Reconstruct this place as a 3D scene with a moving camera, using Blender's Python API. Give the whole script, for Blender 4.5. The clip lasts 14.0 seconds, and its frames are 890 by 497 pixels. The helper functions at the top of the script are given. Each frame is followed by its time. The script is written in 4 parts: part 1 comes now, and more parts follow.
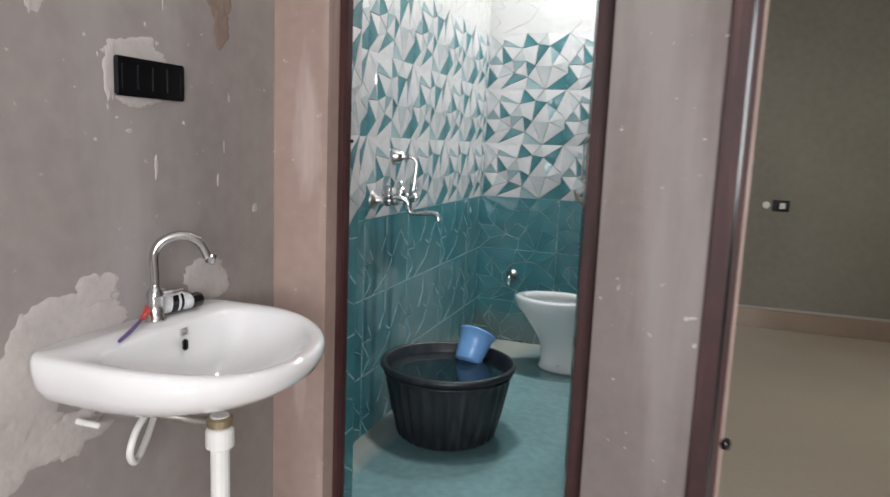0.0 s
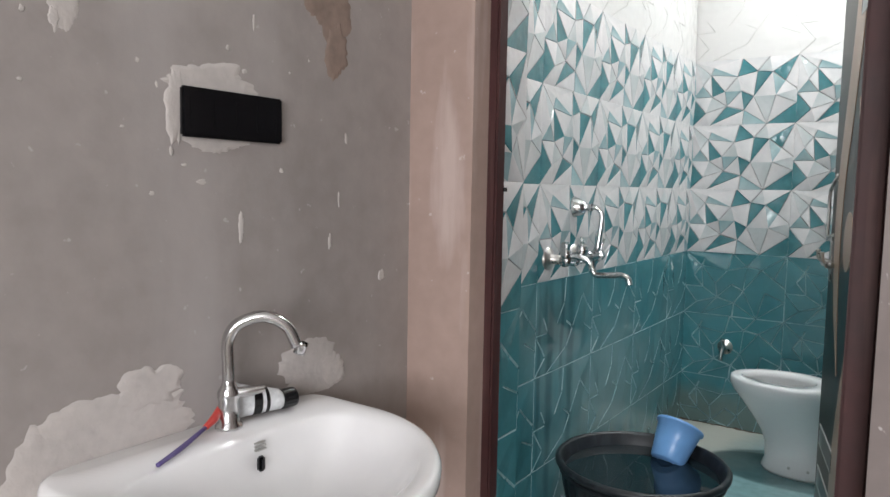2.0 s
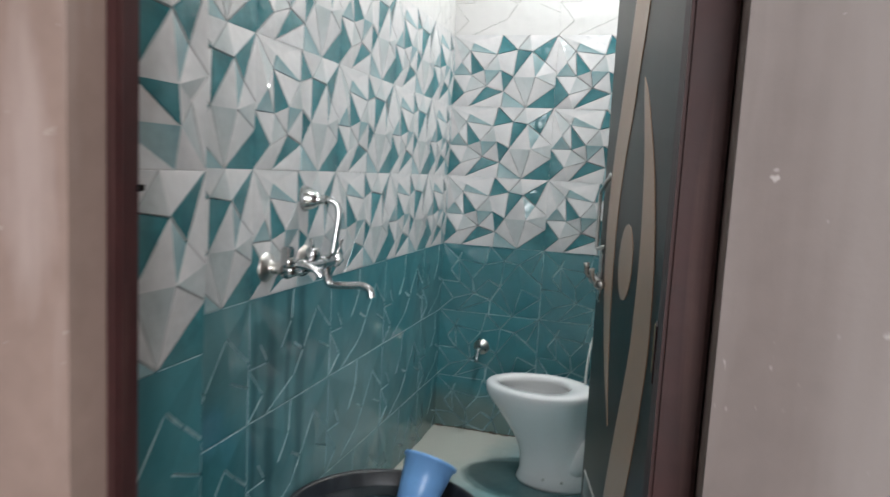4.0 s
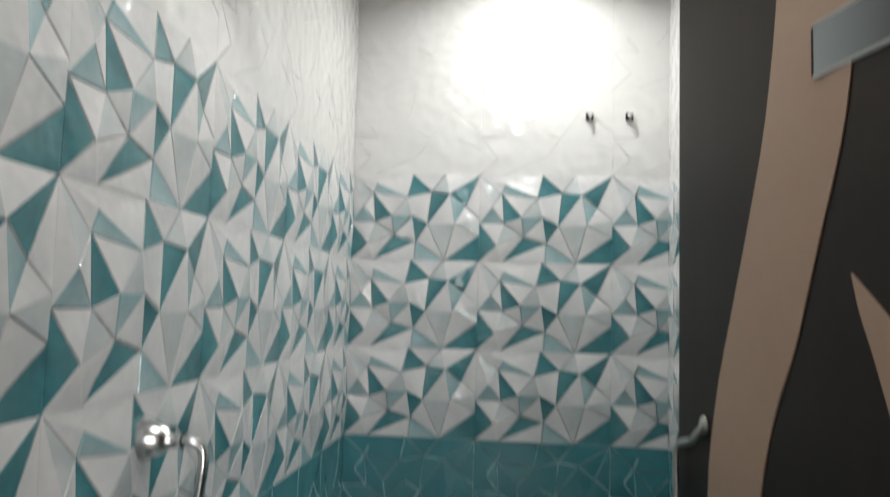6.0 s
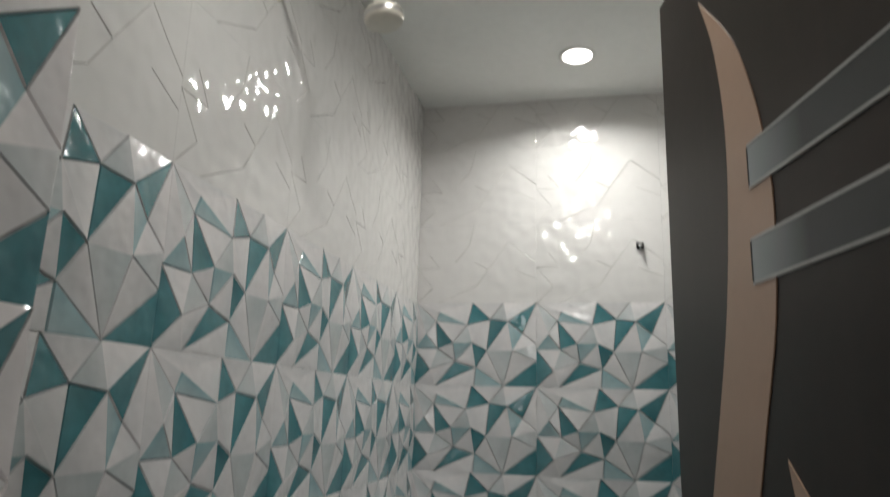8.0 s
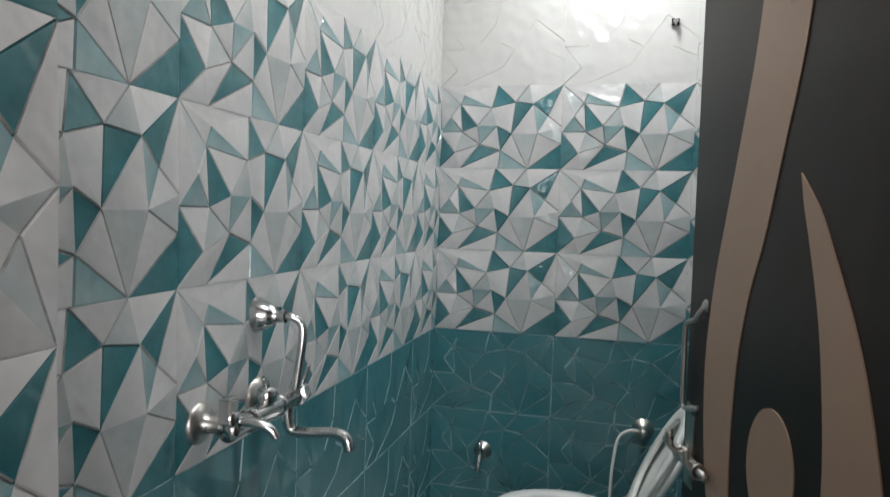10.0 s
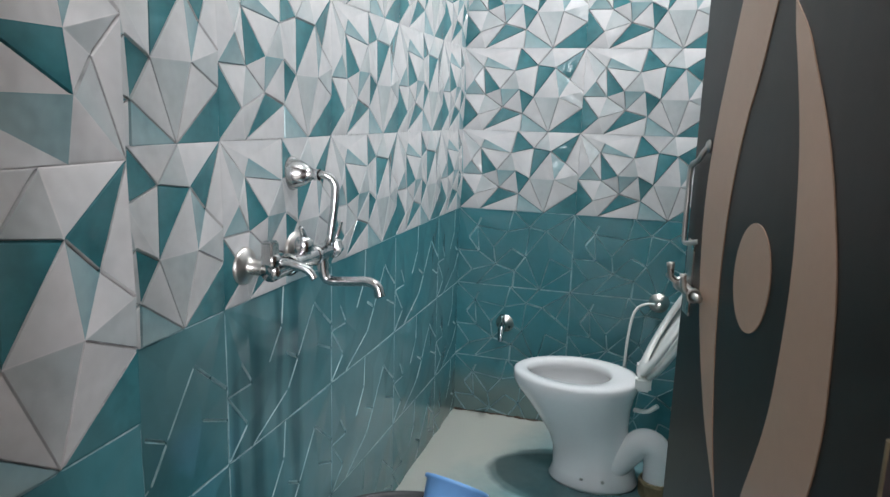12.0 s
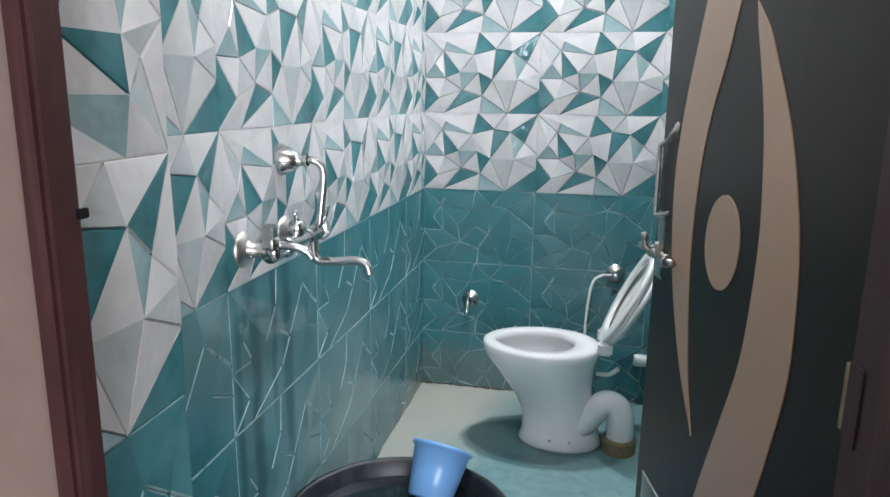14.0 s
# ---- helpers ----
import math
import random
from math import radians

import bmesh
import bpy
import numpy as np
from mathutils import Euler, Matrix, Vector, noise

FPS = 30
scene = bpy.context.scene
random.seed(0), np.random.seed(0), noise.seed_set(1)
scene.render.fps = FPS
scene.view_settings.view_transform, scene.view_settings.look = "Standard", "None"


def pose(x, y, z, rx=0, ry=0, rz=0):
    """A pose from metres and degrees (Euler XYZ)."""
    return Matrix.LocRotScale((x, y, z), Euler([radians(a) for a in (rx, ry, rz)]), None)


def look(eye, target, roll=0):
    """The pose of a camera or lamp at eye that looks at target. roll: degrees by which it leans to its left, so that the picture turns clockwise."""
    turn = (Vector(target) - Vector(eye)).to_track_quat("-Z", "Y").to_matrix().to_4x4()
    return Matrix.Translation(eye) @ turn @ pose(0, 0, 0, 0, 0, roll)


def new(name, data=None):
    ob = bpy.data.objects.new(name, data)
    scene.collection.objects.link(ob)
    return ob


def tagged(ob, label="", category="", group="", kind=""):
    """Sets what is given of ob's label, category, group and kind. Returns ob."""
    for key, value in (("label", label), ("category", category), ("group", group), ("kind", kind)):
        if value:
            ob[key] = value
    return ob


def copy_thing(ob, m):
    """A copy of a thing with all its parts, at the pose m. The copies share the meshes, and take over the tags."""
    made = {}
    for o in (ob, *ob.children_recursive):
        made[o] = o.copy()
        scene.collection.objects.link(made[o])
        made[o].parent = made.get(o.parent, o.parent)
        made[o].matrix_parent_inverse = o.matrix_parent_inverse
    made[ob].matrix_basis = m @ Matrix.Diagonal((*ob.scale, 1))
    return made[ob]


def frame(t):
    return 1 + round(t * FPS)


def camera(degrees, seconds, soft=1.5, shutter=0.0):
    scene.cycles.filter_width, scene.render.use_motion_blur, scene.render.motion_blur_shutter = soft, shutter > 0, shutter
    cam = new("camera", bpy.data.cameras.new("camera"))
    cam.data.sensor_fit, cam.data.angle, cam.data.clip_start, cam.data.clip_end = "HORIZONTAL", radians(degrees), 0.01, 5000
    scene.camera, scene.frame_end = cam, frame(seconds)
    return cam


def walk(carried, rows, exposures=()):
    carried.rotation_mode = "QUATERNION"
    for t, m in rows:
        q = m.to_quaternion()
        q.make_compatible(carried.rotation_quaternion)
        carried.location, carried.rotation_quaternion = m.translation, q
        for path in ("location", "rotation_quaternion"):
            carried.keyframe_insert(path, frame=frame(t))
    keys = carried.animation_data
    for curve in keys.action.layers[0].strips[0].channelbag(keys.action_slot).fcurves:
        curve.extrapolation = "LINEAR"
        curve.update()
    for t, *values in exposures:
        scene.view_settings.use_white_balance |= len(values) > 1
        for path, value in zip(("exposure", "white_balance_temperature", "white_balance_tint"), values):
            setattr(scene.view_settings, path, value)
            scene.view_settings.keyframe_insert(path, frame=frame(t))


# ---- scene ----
cam = camera(65.1, 14.0, soft=1.5, shutter=0.5)
PATH = [
    (0, (1.102, -0.733, 1.246), (0.474, 1.142, 0.948), 2.3),
    (0.5, (0.997, -0.525, 1.234), (0.295, 1.323, 0.931), 1.9),
    (1, (0.943, -0.413, 1.234), (0.217, 1.405, 0.82), 1.0),
    (1.5, (0.959, -0.343, 1.229), (0.036, 1.395, 0.871), 1.4),
    (2, (0.995, -0.312, 1.243), (-0.148, 1.32, 1.07), 1.0),
    (2.5, (1.0, -0.253, 1.248), (-0.081, 1.402, 0.942), 2.6),
    (3, (0.938, -0.111, 1.247), (0.096, 1.675, 0.929), 2.7),
    (3.2, (0.932, -0.076, 1.251), (0.156, 1.731, 0.968), 2.4),
    (5.5, (0.642, 0.751, 1.366), (0.442, 2.738, 1.265), 4.2),
    (6, (0.586, 0.779, 1.412), (0.382, 2.762, 1.572), 1.6),
    (6.5, (0.637, 0.734, 1.494), (0.407, 2.653, 2.007), 0.8),
    (7, (0.665, 0.669, 1.517), (0.278, 2.533, 2.131), 0.9),
    (7.5, (0.693, 0.627, 1.513), (0.233, 2.46, 2.165), 1.7),
    (8, (0.687, 0.639, 1.486), (0.254, 2.541, 1.929), 1.6),
    (8.5, (0.679, 0.655, 1.463), (0.252, 2.591, 1.726), 1.4),
    (9, (0.677, 0.654, 1.435), (0.227, 2.6, 1.536), 1.5),
    (9.2, (0.681, 0.654, 1.428), (0.22, 2.599, 1.487), 1.6),
    (11.3, (0.701, 0.58, 1.331), (0.164, 2.476, 0.992), 1.9),
    (11.5, (0.705, 0.573, 1.322), (0.172, 2.466, 0.96), 2.2),
    (12, (0.73, 0.548, 1.32), (0.172, 2.43, 0.938), 1.7),
    (12.5, (0.751, 0.504, 1.316), (0.166, 2.372, 0.906), 1.2),
    (13, (0.754, 0.449, 1.324), (0.186, 2.32, 0.904), 0.7),
    (13.5, (0.711, 0.435, 1.334), (0.252, 2.341, 0.937), 0.4),
    (14, (0.671, 0.433, 1.332), (0.272, 2.344, 0.899), 0.8),
]
walk(cam, [(t, look(eye, target, roll)) for t, eye, target, roll in PATH],
     exposures=[(0, 0.52, 6500, 8), (3.2, 0.50, 6500, 8), (5.5, 0.28, 6500, 8), (6.0, 0.10, 6750, 7), (6.5, -0.55, 6900, 9), (7, -0.50, 6950, 9), (8, -0.55, 6950, 9), (9.2, -0.38, 6750, 7), (11.3, 0.50, 6350, 9), (12.5, 0.68, 6300, 9), (14, 0.92, 6250, 9)])

# ---- world and light ----
world = bpy.data.worlds.new("world")
scene.world = world
world.use_nodes = True
sky = world.node_tree.nodes.new("ShaderNodeTexSky")
sky.sky_type, sky.sun_disc = "NISHITA", False
sky.sun_elevation, sky.sun_rotation = radians(50), radians(200)
world.node_tree.links.new(sky.outputs[0], world.node_tree.nodes["Background"].inputs[0])
world.node_tree.nodes["Background"].inputs[1].default_value = 0.1


def area_lamp(name, m, watts, sx, sy, colour, shape="RECTANGLE", beam=180):
    data = bpy.data.lights.new(name, "AREA")
    data.shape, data.size, data.size_y, data.energy, data.color = shape, sx, sy, watts, colour
    data.spread = radians(beam)
    ob = new(name, data)
    ob.matrix_world = m
    return ob


# daylight fill added at the hall's assumed, unseen window opening, and the bathroom's ceiling lamp
area_lamp("hall_daylight_fill", look((2.2, -3.02, 1.6), (1.6, 0.8, 1.2)), 90, 1.9, 1.3, (0.97, 0.96, 1.0))
# fill added to brighten the room beyond, which has no window built
area_lamp("room_fill", look((3.35, 3.0, 1.6), (2.0, 3.2, 0.8)), 22, 1.2, 1.2, (1.0, 0.97, 0.9))
area_lamp("downlight_lamp_near", look((0.60, 1.55, 2.652), (0.60, 1.5501, 0)), 7.6, 0.10, 0.10, (0.95, 0.98, 1.0), "DISK", 176)
area_lamp("downlight_lamp", look((0.627, 2.855, 2.652), (0.627, 2.8551, 0)), 9.6, 0.10, 0.10, (0.95, 0.98, 1.0), "DISK", 152)

# ---- materials ----


def material(name, colour, rough=0.5, metal=0.0, spread=0.12, scale=6.0, fine=60.0, bump=0.0, bump_scale=40.0, coat=0.0, spec=0.5, stops=None, rough_spread=0.1, bump_detail=6, bump_depth=0.004):
    """Colour varied at a large and a fine scale, gloss varied with it, optional relief."""
    mat = bpy.data.materials.new(name)
    mat.use_nodes = True
    nt = mat.node_tree
    n, l = nt.nodes, nt.links
    b = n["Principled BSDF"]
    b.inputs["Roughness"].default_value, b.inputs["Metallic"].default_value = rough, metal
    b.inputs["Coat Weight"].default_value, b.inputs["Specular IOR Level"].default_value = coat, spec
    tc = n.new("ShaderNodeNewGeometry")
    big, small = n.new("ShaderNodeTexNoise"), n.new("ShaderNodeTexNoise")
    big.inputs["Scale"].default_value, big.inputs["Detail"].default_value = scale, 5
    small.inputs["Scale"].default_value, small.inputs["Detail"].default_value = fine, 3
    for x in (big, small):
        l.new(tc.outputs["Position"], x.inputs["Vector"])
    mix = n.new("ShaderNodeMix")
    mix.data_type = "FLOAT"
    mix.inputs[0].default_value = 0.35
    l.new(big.outputs[0], mix.inputs[2])
    l.new(small.outputs[0], mix.inputs[3])
    ramp = n.new("ShaderNodeValToRGB")
    e = ramp.color_ramp.elements
    e[0].position, e[1].position = 0.3, 0.7
    lo = tuple(max(0, c * (1 - spread)) for c in colour)
    hi = tuple(min(1, c * (1 + spread)) for c in colour)
    e[0].color, e[1].color = (*(stops[0] if stops else lo), 1), (*(stops[1] if stops else hi), 1)
    l.new(mix.outputs[0], ramp.inputs[0])
    l.new(ramp.outputs[0], b.inputs["Base Color"])
    mr = n.new("ShaderNodeMapRange")
    mr.inputs["To Min"].default_value, mr.inputs["To Max"].default_value = max(0.02, rough * (1 - rough_spread)), min(1, rough * (1 + rough_spread) + 0.01)
    l.new(big.outputs[0], mr.inputs[0])
    l.new(mr.outputs[0], b.inputs["Roughness"])
    if bump:
        bn = n.new("ShaderNodeTexNoise")
        bn.inputs["Scale"].default_value, bn.inputs["Detail"].default_value = bump_scale, bump_detail
        l.new(tc.outputs["Position"], bn.inputs["Vector"])
        bp = n.new("ShaderNodeBump")
        bp.inputs["Strength"].default_value, bp.inputs["Distance"].default_value = bump, bump_depth
        l.new(bn.outputs[0], bp.inputs["Height"])
        l.new(bp.outputs[0], b.inputs["Normal"])
    return mat


def streaked(mat, colour, amount=0.5, sx=14.0, sz=1.2, low=0.52, high=0.66):
    """Adds vertical runs and smears of another colour over a material."""
    nt = mat.node_tree
    n, l = nt.nodes, nt.links
    b = n["Principled BSDF"]
    src = b.inputs["Base Color"].links[0].from_socket
    tc, mp, ns = n.new("ShaderNodeNewGeometry"), n.new("ShaderNodeMapping"), n.new("ShaderNodeTexNoise")
    mp.inputs["Scale"].default_value = (sx, sx, sz)
    ns.inputs["Scale"].default_value, ns.inputs["Detail"].default_value = 1.0, 6
    l.new(tc.outputs["Position"], mp.inputs[0])
    l.new(mp.outputs[0], ns.inputs["Vector"])
    mr = n.new("ShaderNodeMapRange")
    mr.inputs["From Min"].default_value, mr.inputs["From Max"].default_value, mr.inputs["To Max"].default_value = low, high, amount
    l.new(ns.outputs[0], mr.inputs[0])
    mx = n.new("ShaderNodeMix")
    mx.data_type = "RGBA"
    l.new(mr.outputs[0], mx.inputs[0])
    l.new(src, mx.inputs[6])
    mx.inputs[7].default_value = (*colour, 1)
    l.new(mx.outputs[2], b.inputs["Base Color"])
    return mat


def specked(mat, colour, scale=55.0, low=0.715, high=0.76):
    """Adds scattered drips and specks of another colour."""
    nt = mat.node_tree
    n, l = nt.nodes, nt.links
    b = n["Principled BSDF"]
    src = b.inputs["Base Color"].links[0].from_socket
    geo, ns, mr, mx = n.new("ShaderNodeNewGeometry"), n.new("ShaderNodeTexNoise"), n.new("ShaderNodeMapRange"), n.new("ShaderNodeMix")
    ns.inputs["Scale"].default_value, ns.inputs["Detail"].default_value = scale, 2
    l.new(geo.outputs["Position"], ns.inputs["Vector"])
    mr.inputs["From Min"].default_value, mr.inputs["From Max"].default_value, mr.inputs["To Max"].default_value = low, high, 0.8
    l.new(ns.outputs[0], mr.inputs[0])
    mx.data_type = "RGBA"
    l.new(mr.outputs[0], mx.inputs[0])
    l.new(src, mx.inputs[6])
    mx.inputs[7].default_value = (*colour, 1)
    l.new(mx.outputs[2], b.inputs["Base Color"])
    return mat


def mark(mat, centre, radii, colour, share, soft=0.1, ragged=0.0, scale=6.0):
    """A mark of its own shape, dirt or painted reflection: an ellipse or ellipsoid in the place, with a soft or ragged
    rim. A radius of 0 leaves that axis out.
    """
    nt = mat.node_tree
    n, l = nt.nodes, nt.links
    b = n["Principled BSDF"]
    src = b.inputs["Base Color"].links[0].from_socket
    geo, sub, mul, ln, mr, mx = n.new("ShaderNodeNewGeometry"), n.new("ShaderNodeVectorMath"), n.new("ShaderNodeVectorMath"), n.new("ShaderNodeVectorMath"), n.new("ShaderNodeMapRange"), n.new("ShaderNodeMix")
    ns, ragg, add = n.new("ShaderNodeTexNoise"), n.new("ShaderNodeMath"), n.new("ShaderNodeMath")
    sub.operation, mul.operation, ln.operation = "SUBTRACT", "MULTIPLY", "LENGTH"
    sub.inputs[1].default_value = centre
    mul.inputs[1].default_value = tuple(1 / r if r else 0 for r in radii)
    l.new(geo.outputs["Position"], sub.inputs[0])
    l.new(sub.outputs[0], mul.inputs[0])
    l.new(mul.outputs[0], ln.inputs[0])
    l.new(geo.outputs["Position"], ns.inputs["Vector"])
    ns.inputs["Scale"].default_value, ns.inputs["Detail"].default_value = scale, 5
    ragg.operation, add.operation = "MULTIPLY_ADD", "ADD"
    l.new(ns.outputs[0], ragg.inputs[0])
    ragg.inputs[1].default_value, ragg.inputs[2].default_value = 2 * ragged, -ragged
    l.new(ragg.outputs[0], add.inputs[0])
    l.new(ln.outputs[1], add.inputs[1])
    mr.inputs["From Min"].default_value, mr.inputs["From Max"].default_value, mr.inputs["To Max"].default_value = 1 + soft / 2, 1 - soft / 2, share
    l.new(add.outputs[0], mr.inputs[0])
    mx.data_type = "RGBA"
    l.new(mr.outputs[0], mx.inputs[0])
    l.new(src, mx.inputs[6])
    mx.inputs[7].default_value = (*colour, 1)
    l.new(mx.outputs[2], b.inputs["Base Color"])


plaster = streaked(material("grey_cement_plaster", (0.30, 0.268, 0.255), 0.85, spread=0.2, scale=2.2, fine=25, bump=0.25, bump_scale=30), (0.36, 0.33, 0.32), 0.6, 5, 0.9)
streaked(plaster, (0.25, 0.205, 0.18), 0.5, 1.3, 0.8, 0.5, 0.72)
plaster_warm = streaked(material("pinkish_brown_plaster", (0.36, 0.262, 0.225), 0.85, spread=0.14, scale=3, fine=30, bump=0.2, bump_scale=35), (0.52, 0.42, 0.39), 0.7, 14, 2.0)
plaster_pale = streaked(material("streaked_pinkish_plaster", (0.20, 0.168, 0.158), 0.85, spread=0.14, scale=3, fine=30, bump=0.25, bump_scale=35), (0.305, 0.272, 0.262), 0.75, 8, 1.0, 0.44, 0.64)
streaked(plaster_pale, (0.15, 0.125, 0.115), 0.55, 11, 0.8, 0.60, 0.70)
for m_, c_ in ((plaster, (0.42, 0.39, 0.38)), (plaster_warm, (0.52, 0.44, 0.41)), (plaster_pale, (0.50, 0.46, 0.45))):
    specked(m_, c_)
putty = material("white_putty", (0.47, 0.432, 0.41), 0.9, spread=0.12, scale=12, fine=70, bump=0.5, bump_scale=60)
room_plaster = material("olive_grey_plaster", (0.24, 0.225, 0.19), 0.85, spread=0.18, scale=1.2, fine=20, bump=0.2)
ceiling_paint = material("ceiling_paint", (0.80, 0.80, 0.775), 0.8, spread=0.05, scale=2, fine=30, bump=0.05)
maroon = streaked(material("maroon_frame_paint", (0.040, 0.010, 0.010), 0.62, spread=0.35, scale=6, fine=40, bump=0.2, bump_scale=50), (0.11, 0.055, 0.048), 0.45, 40, 2)
white_glaze = material("white_tile_glaze", (0.64, 0.625, 0.61), 0.05, spread=0.03, scale=3, fine=40, bump=1.0, bump_scale=24, bump_detail=0, bump_depth=0.0038)
# shade in the grooves of the white tiles is put into this grey
white_line = material("white_tile_groove_shade", (0.5, 0.5, 0.5), 0.2, scale=14, fine=60, stops=((0.44, 0.43, 0.41), (0.66, 0.64, 0.62)))
pat_white = material("patterned_tile_white", (0.66, 0.635, 0.63), 0.13, spread=0.10, scale=10, fine=50, bump=0.8, bump_scale=30, bump_detail=1)
pat_light = material("patterned_tile_pale_grey", (0.51, 0.52, 0.52), 0.13, spread=0.14, scale=14, fine=50, bump=0.8, bump_scale=30, bump_detail=1)
pat_grey = material("patterned_tile_grey", (0.23, 0.36, 0.38), 0.13, spread=0.2, scale=16, fine=50, bump=0.8, bump_scale=30, bump_detail=1)
pat_teal = material("patterned_tile_teal", (0.036, 0.155, 0.175), 0.13, spread=0.35, scale=14, fine=50, bump=0.8, bump_scale=30, bump_detail=1)


def corner_graded(mat, colour, amount):
    """A facet's colour runs from its own tint into another towards one corner."""
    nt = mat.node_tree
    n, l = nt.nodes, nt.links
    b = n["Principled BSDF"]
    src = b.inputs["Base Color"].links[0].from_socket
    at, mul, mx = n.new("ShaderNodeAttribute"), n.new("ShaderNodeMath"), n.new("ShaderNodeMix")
    at.attribute_name = "facet_grade"
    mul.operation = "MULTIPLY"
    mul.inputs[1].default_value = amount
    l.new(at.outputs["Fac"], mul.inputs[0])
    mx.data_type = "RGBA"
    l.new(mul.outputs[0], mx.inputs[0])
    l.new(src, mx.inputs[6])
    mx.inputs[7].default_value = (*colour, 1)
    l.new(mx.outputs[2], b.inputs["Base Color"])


# printed gradient and facet shading are both put into these colours
corner_graded(pat_white, (0.47, 0.49, 0.50), 0.55)
corner_graded(pat_light, (0.36, 0.42, 0.43), 0.6)
corner_graded(pat_grey, (0.46, 0.52, 0.53), 0.6)
corner_graded(pat_teal, (0.17, 0.33, 0.35), 0.42)
# thin shadow lines along facet edges are put into this colour
pat_line = material("patterned_tile_ridge_shade", (0.5, 0.5, 0.5), 0.14, scale=15, fine=60, stops=((0.22, 0.23, 0.23), (0.66, 0.65, 0.64)))
teal_glaze = material("teal_tile_glaze", (0.053, 0.190, 0.216), 0.10, spread=0.15, scale=4, fine=40, bump=0.25, bump_scale=26, bump_detail=1)
# pale highlights on the teal ridges are put into this colour
teal_line = material("teal_tile_ridge_highlight", (0.2, 0.4, 0.42), 0.4, scale=17, fine=70, stops=((0.075, 0.23, 0.26), (0.45, 0.60, 0.62)))
streaked(teal_glaze, (0.16, 0.26, 0.275), 0.55, 2.2, 1.6, 0.46, 0.72)


# lime scum low on the wall beside the tub, brown dirt in the corner, dark upright bands below the mixer
mark(teal_glaze, (0, 2.22, 0.40), (0, 0.42, 0.36), (0.24, 0.33, 0.34), 0.55, 1.0, 0.9, 5.0)
mark(teal_glaze, (0.06, 3.2, 0.11), (0.55, 0.4, 0.15), (0.21, 0.21, 0.17), 0.5, 0.9, 0.6, 7.0)
for band_y, band_z, band_w, band_h in ((1.706, 0.60, 0.021, 0.42), (1.862, 0.66, 0.024, 0.36), (1.790, 0.78, 0.013, 0.20), (1.63, 0.66, 0.012, 0.26)):
    mark(teal_glaze, (0, band_y, band_z), (0, band_w, band_h), (0.014, 0.060, 0.070), 0.48, 0.9, 0.35, 16.0)
dirt_mat = material("brown_joint_dirt", (0.07, 0.05, 0.035), 0.9, spread=0.5, scale=40, bump=0.4)
grout = material("grout", (0.62, 0.63, 0.62), 0.9, spread=0.2, scale=20)
# walls' teal reflected in the wet tile is put into the base colour
floor_tile = material("bath_floor_tile", (0.22, 0.355, 0.37), 0.12, spread=0.25, scale=2.4, fine=30, bump=0.03, bump_scale=80)
# cream where that painted reflection ends, darker ellipses round the toilet and under the tub
mark(floor_tile, (0.0, 3.22, 0), (0.42, 0.72, 0), (0.56, 0.55, 0.49), 0.95, 0.6, 0.30, 5.0)
mark(floor_tile, (0.0, 2.3, 0), (0.13, 1.4, 0), (0.52, 0.52, 0.47), 0.9, 0.4, 0.2, 8.0)
mark(floor_tile, (0.55, 2.765, 0), (0.295, 0.183, 0), (0.035, 0.085, 0.09), 0.62, 0.10, 0.06, 9.0)
mark(floor_tile, (0.285, 1.765, 0), (0.30, 0.27, 0), (0.03, 0.075, 0.08), 0.6, 0.10, 0.06, 9.0)
hall_floor_mat = material("hall_floor_tile", (0.42, 0.38, 0.32), 0.2, spread=0.1, scale=2, fine=40)
room_floor_mat = material("beige_floor_tile", (0.50, 0.44, 0.36), 0.16, spread=0.07, scale=1.5, fine=50)
skirting_mat = material("brown_skirting_tile", (0.33, 0.25, 0.19), 0.3, spread=0.12, scale=4)
ceramic = material("white_ceramic", (0.80, 0.79, 0.79), 0.06, spread=0.02, scale=3, coat=0.5)
plastic_white = material("white_plastic", (0.78, 0.77, 0.74), 0.3, spread=0.04, scale=10)
plastic_cream = material("cream_plastic", (0.66, 0.62, 0.54), 0.35, spread=0.06, scale=12)
plastic_black = material("black_plastic", (0.006, 0.006, 0.007), 0.16, spread=0.2, scale=10)
tub_mat = streaked(material("charcoal_tub_plastic", (0.013, 0.015, 0.018), 0.40, spread=0.25, scale=7, fine=40, bump=0.06), (0.07, 0.08, 0.09), 0.25, 30, 2)
mug_mat = material("sky_blue_plastic", (0.20, 0.42, 0.78), 0.28, spread=0.06, scale=10)
chrome = material("chrome", (0.60, 0.60, 0.60), 0.17, 1.0, spread=0.12, scale=20, rough_spread=0.5)
chrome_stain = material("water_stained_chrome", (0.56, 0.53, 0.50), 0.32, 1.0, spread=0.25, scale=25, rough_spread=0.5)
steel = material("brushed_steel", (0.55, 0.54, 0.52), 0.3, 1.0, spread=0.12, scale=20)
leaf_mat = streaked(material("dark_brown_laminate", (0.020, 0.0126, 0.0088), 0.32, spread=0.3, scale=2, fine=60, spec=0.28), (0.028, 0.018, 0.013), 0.5, 30, 1.0)
inlay_mat = material("beige_inlay_laminate", (0.47, 0.315, 0.225), 0.32, spread=0.06, scale=3, fine=60)
grey_inlay = bpy.data.materials.new("graded_grey_inlay")
grey_inlay.use_nodes = True
gn, gl = grey_inlay.node_tree.nodes, grey_inlay.node_tree.links
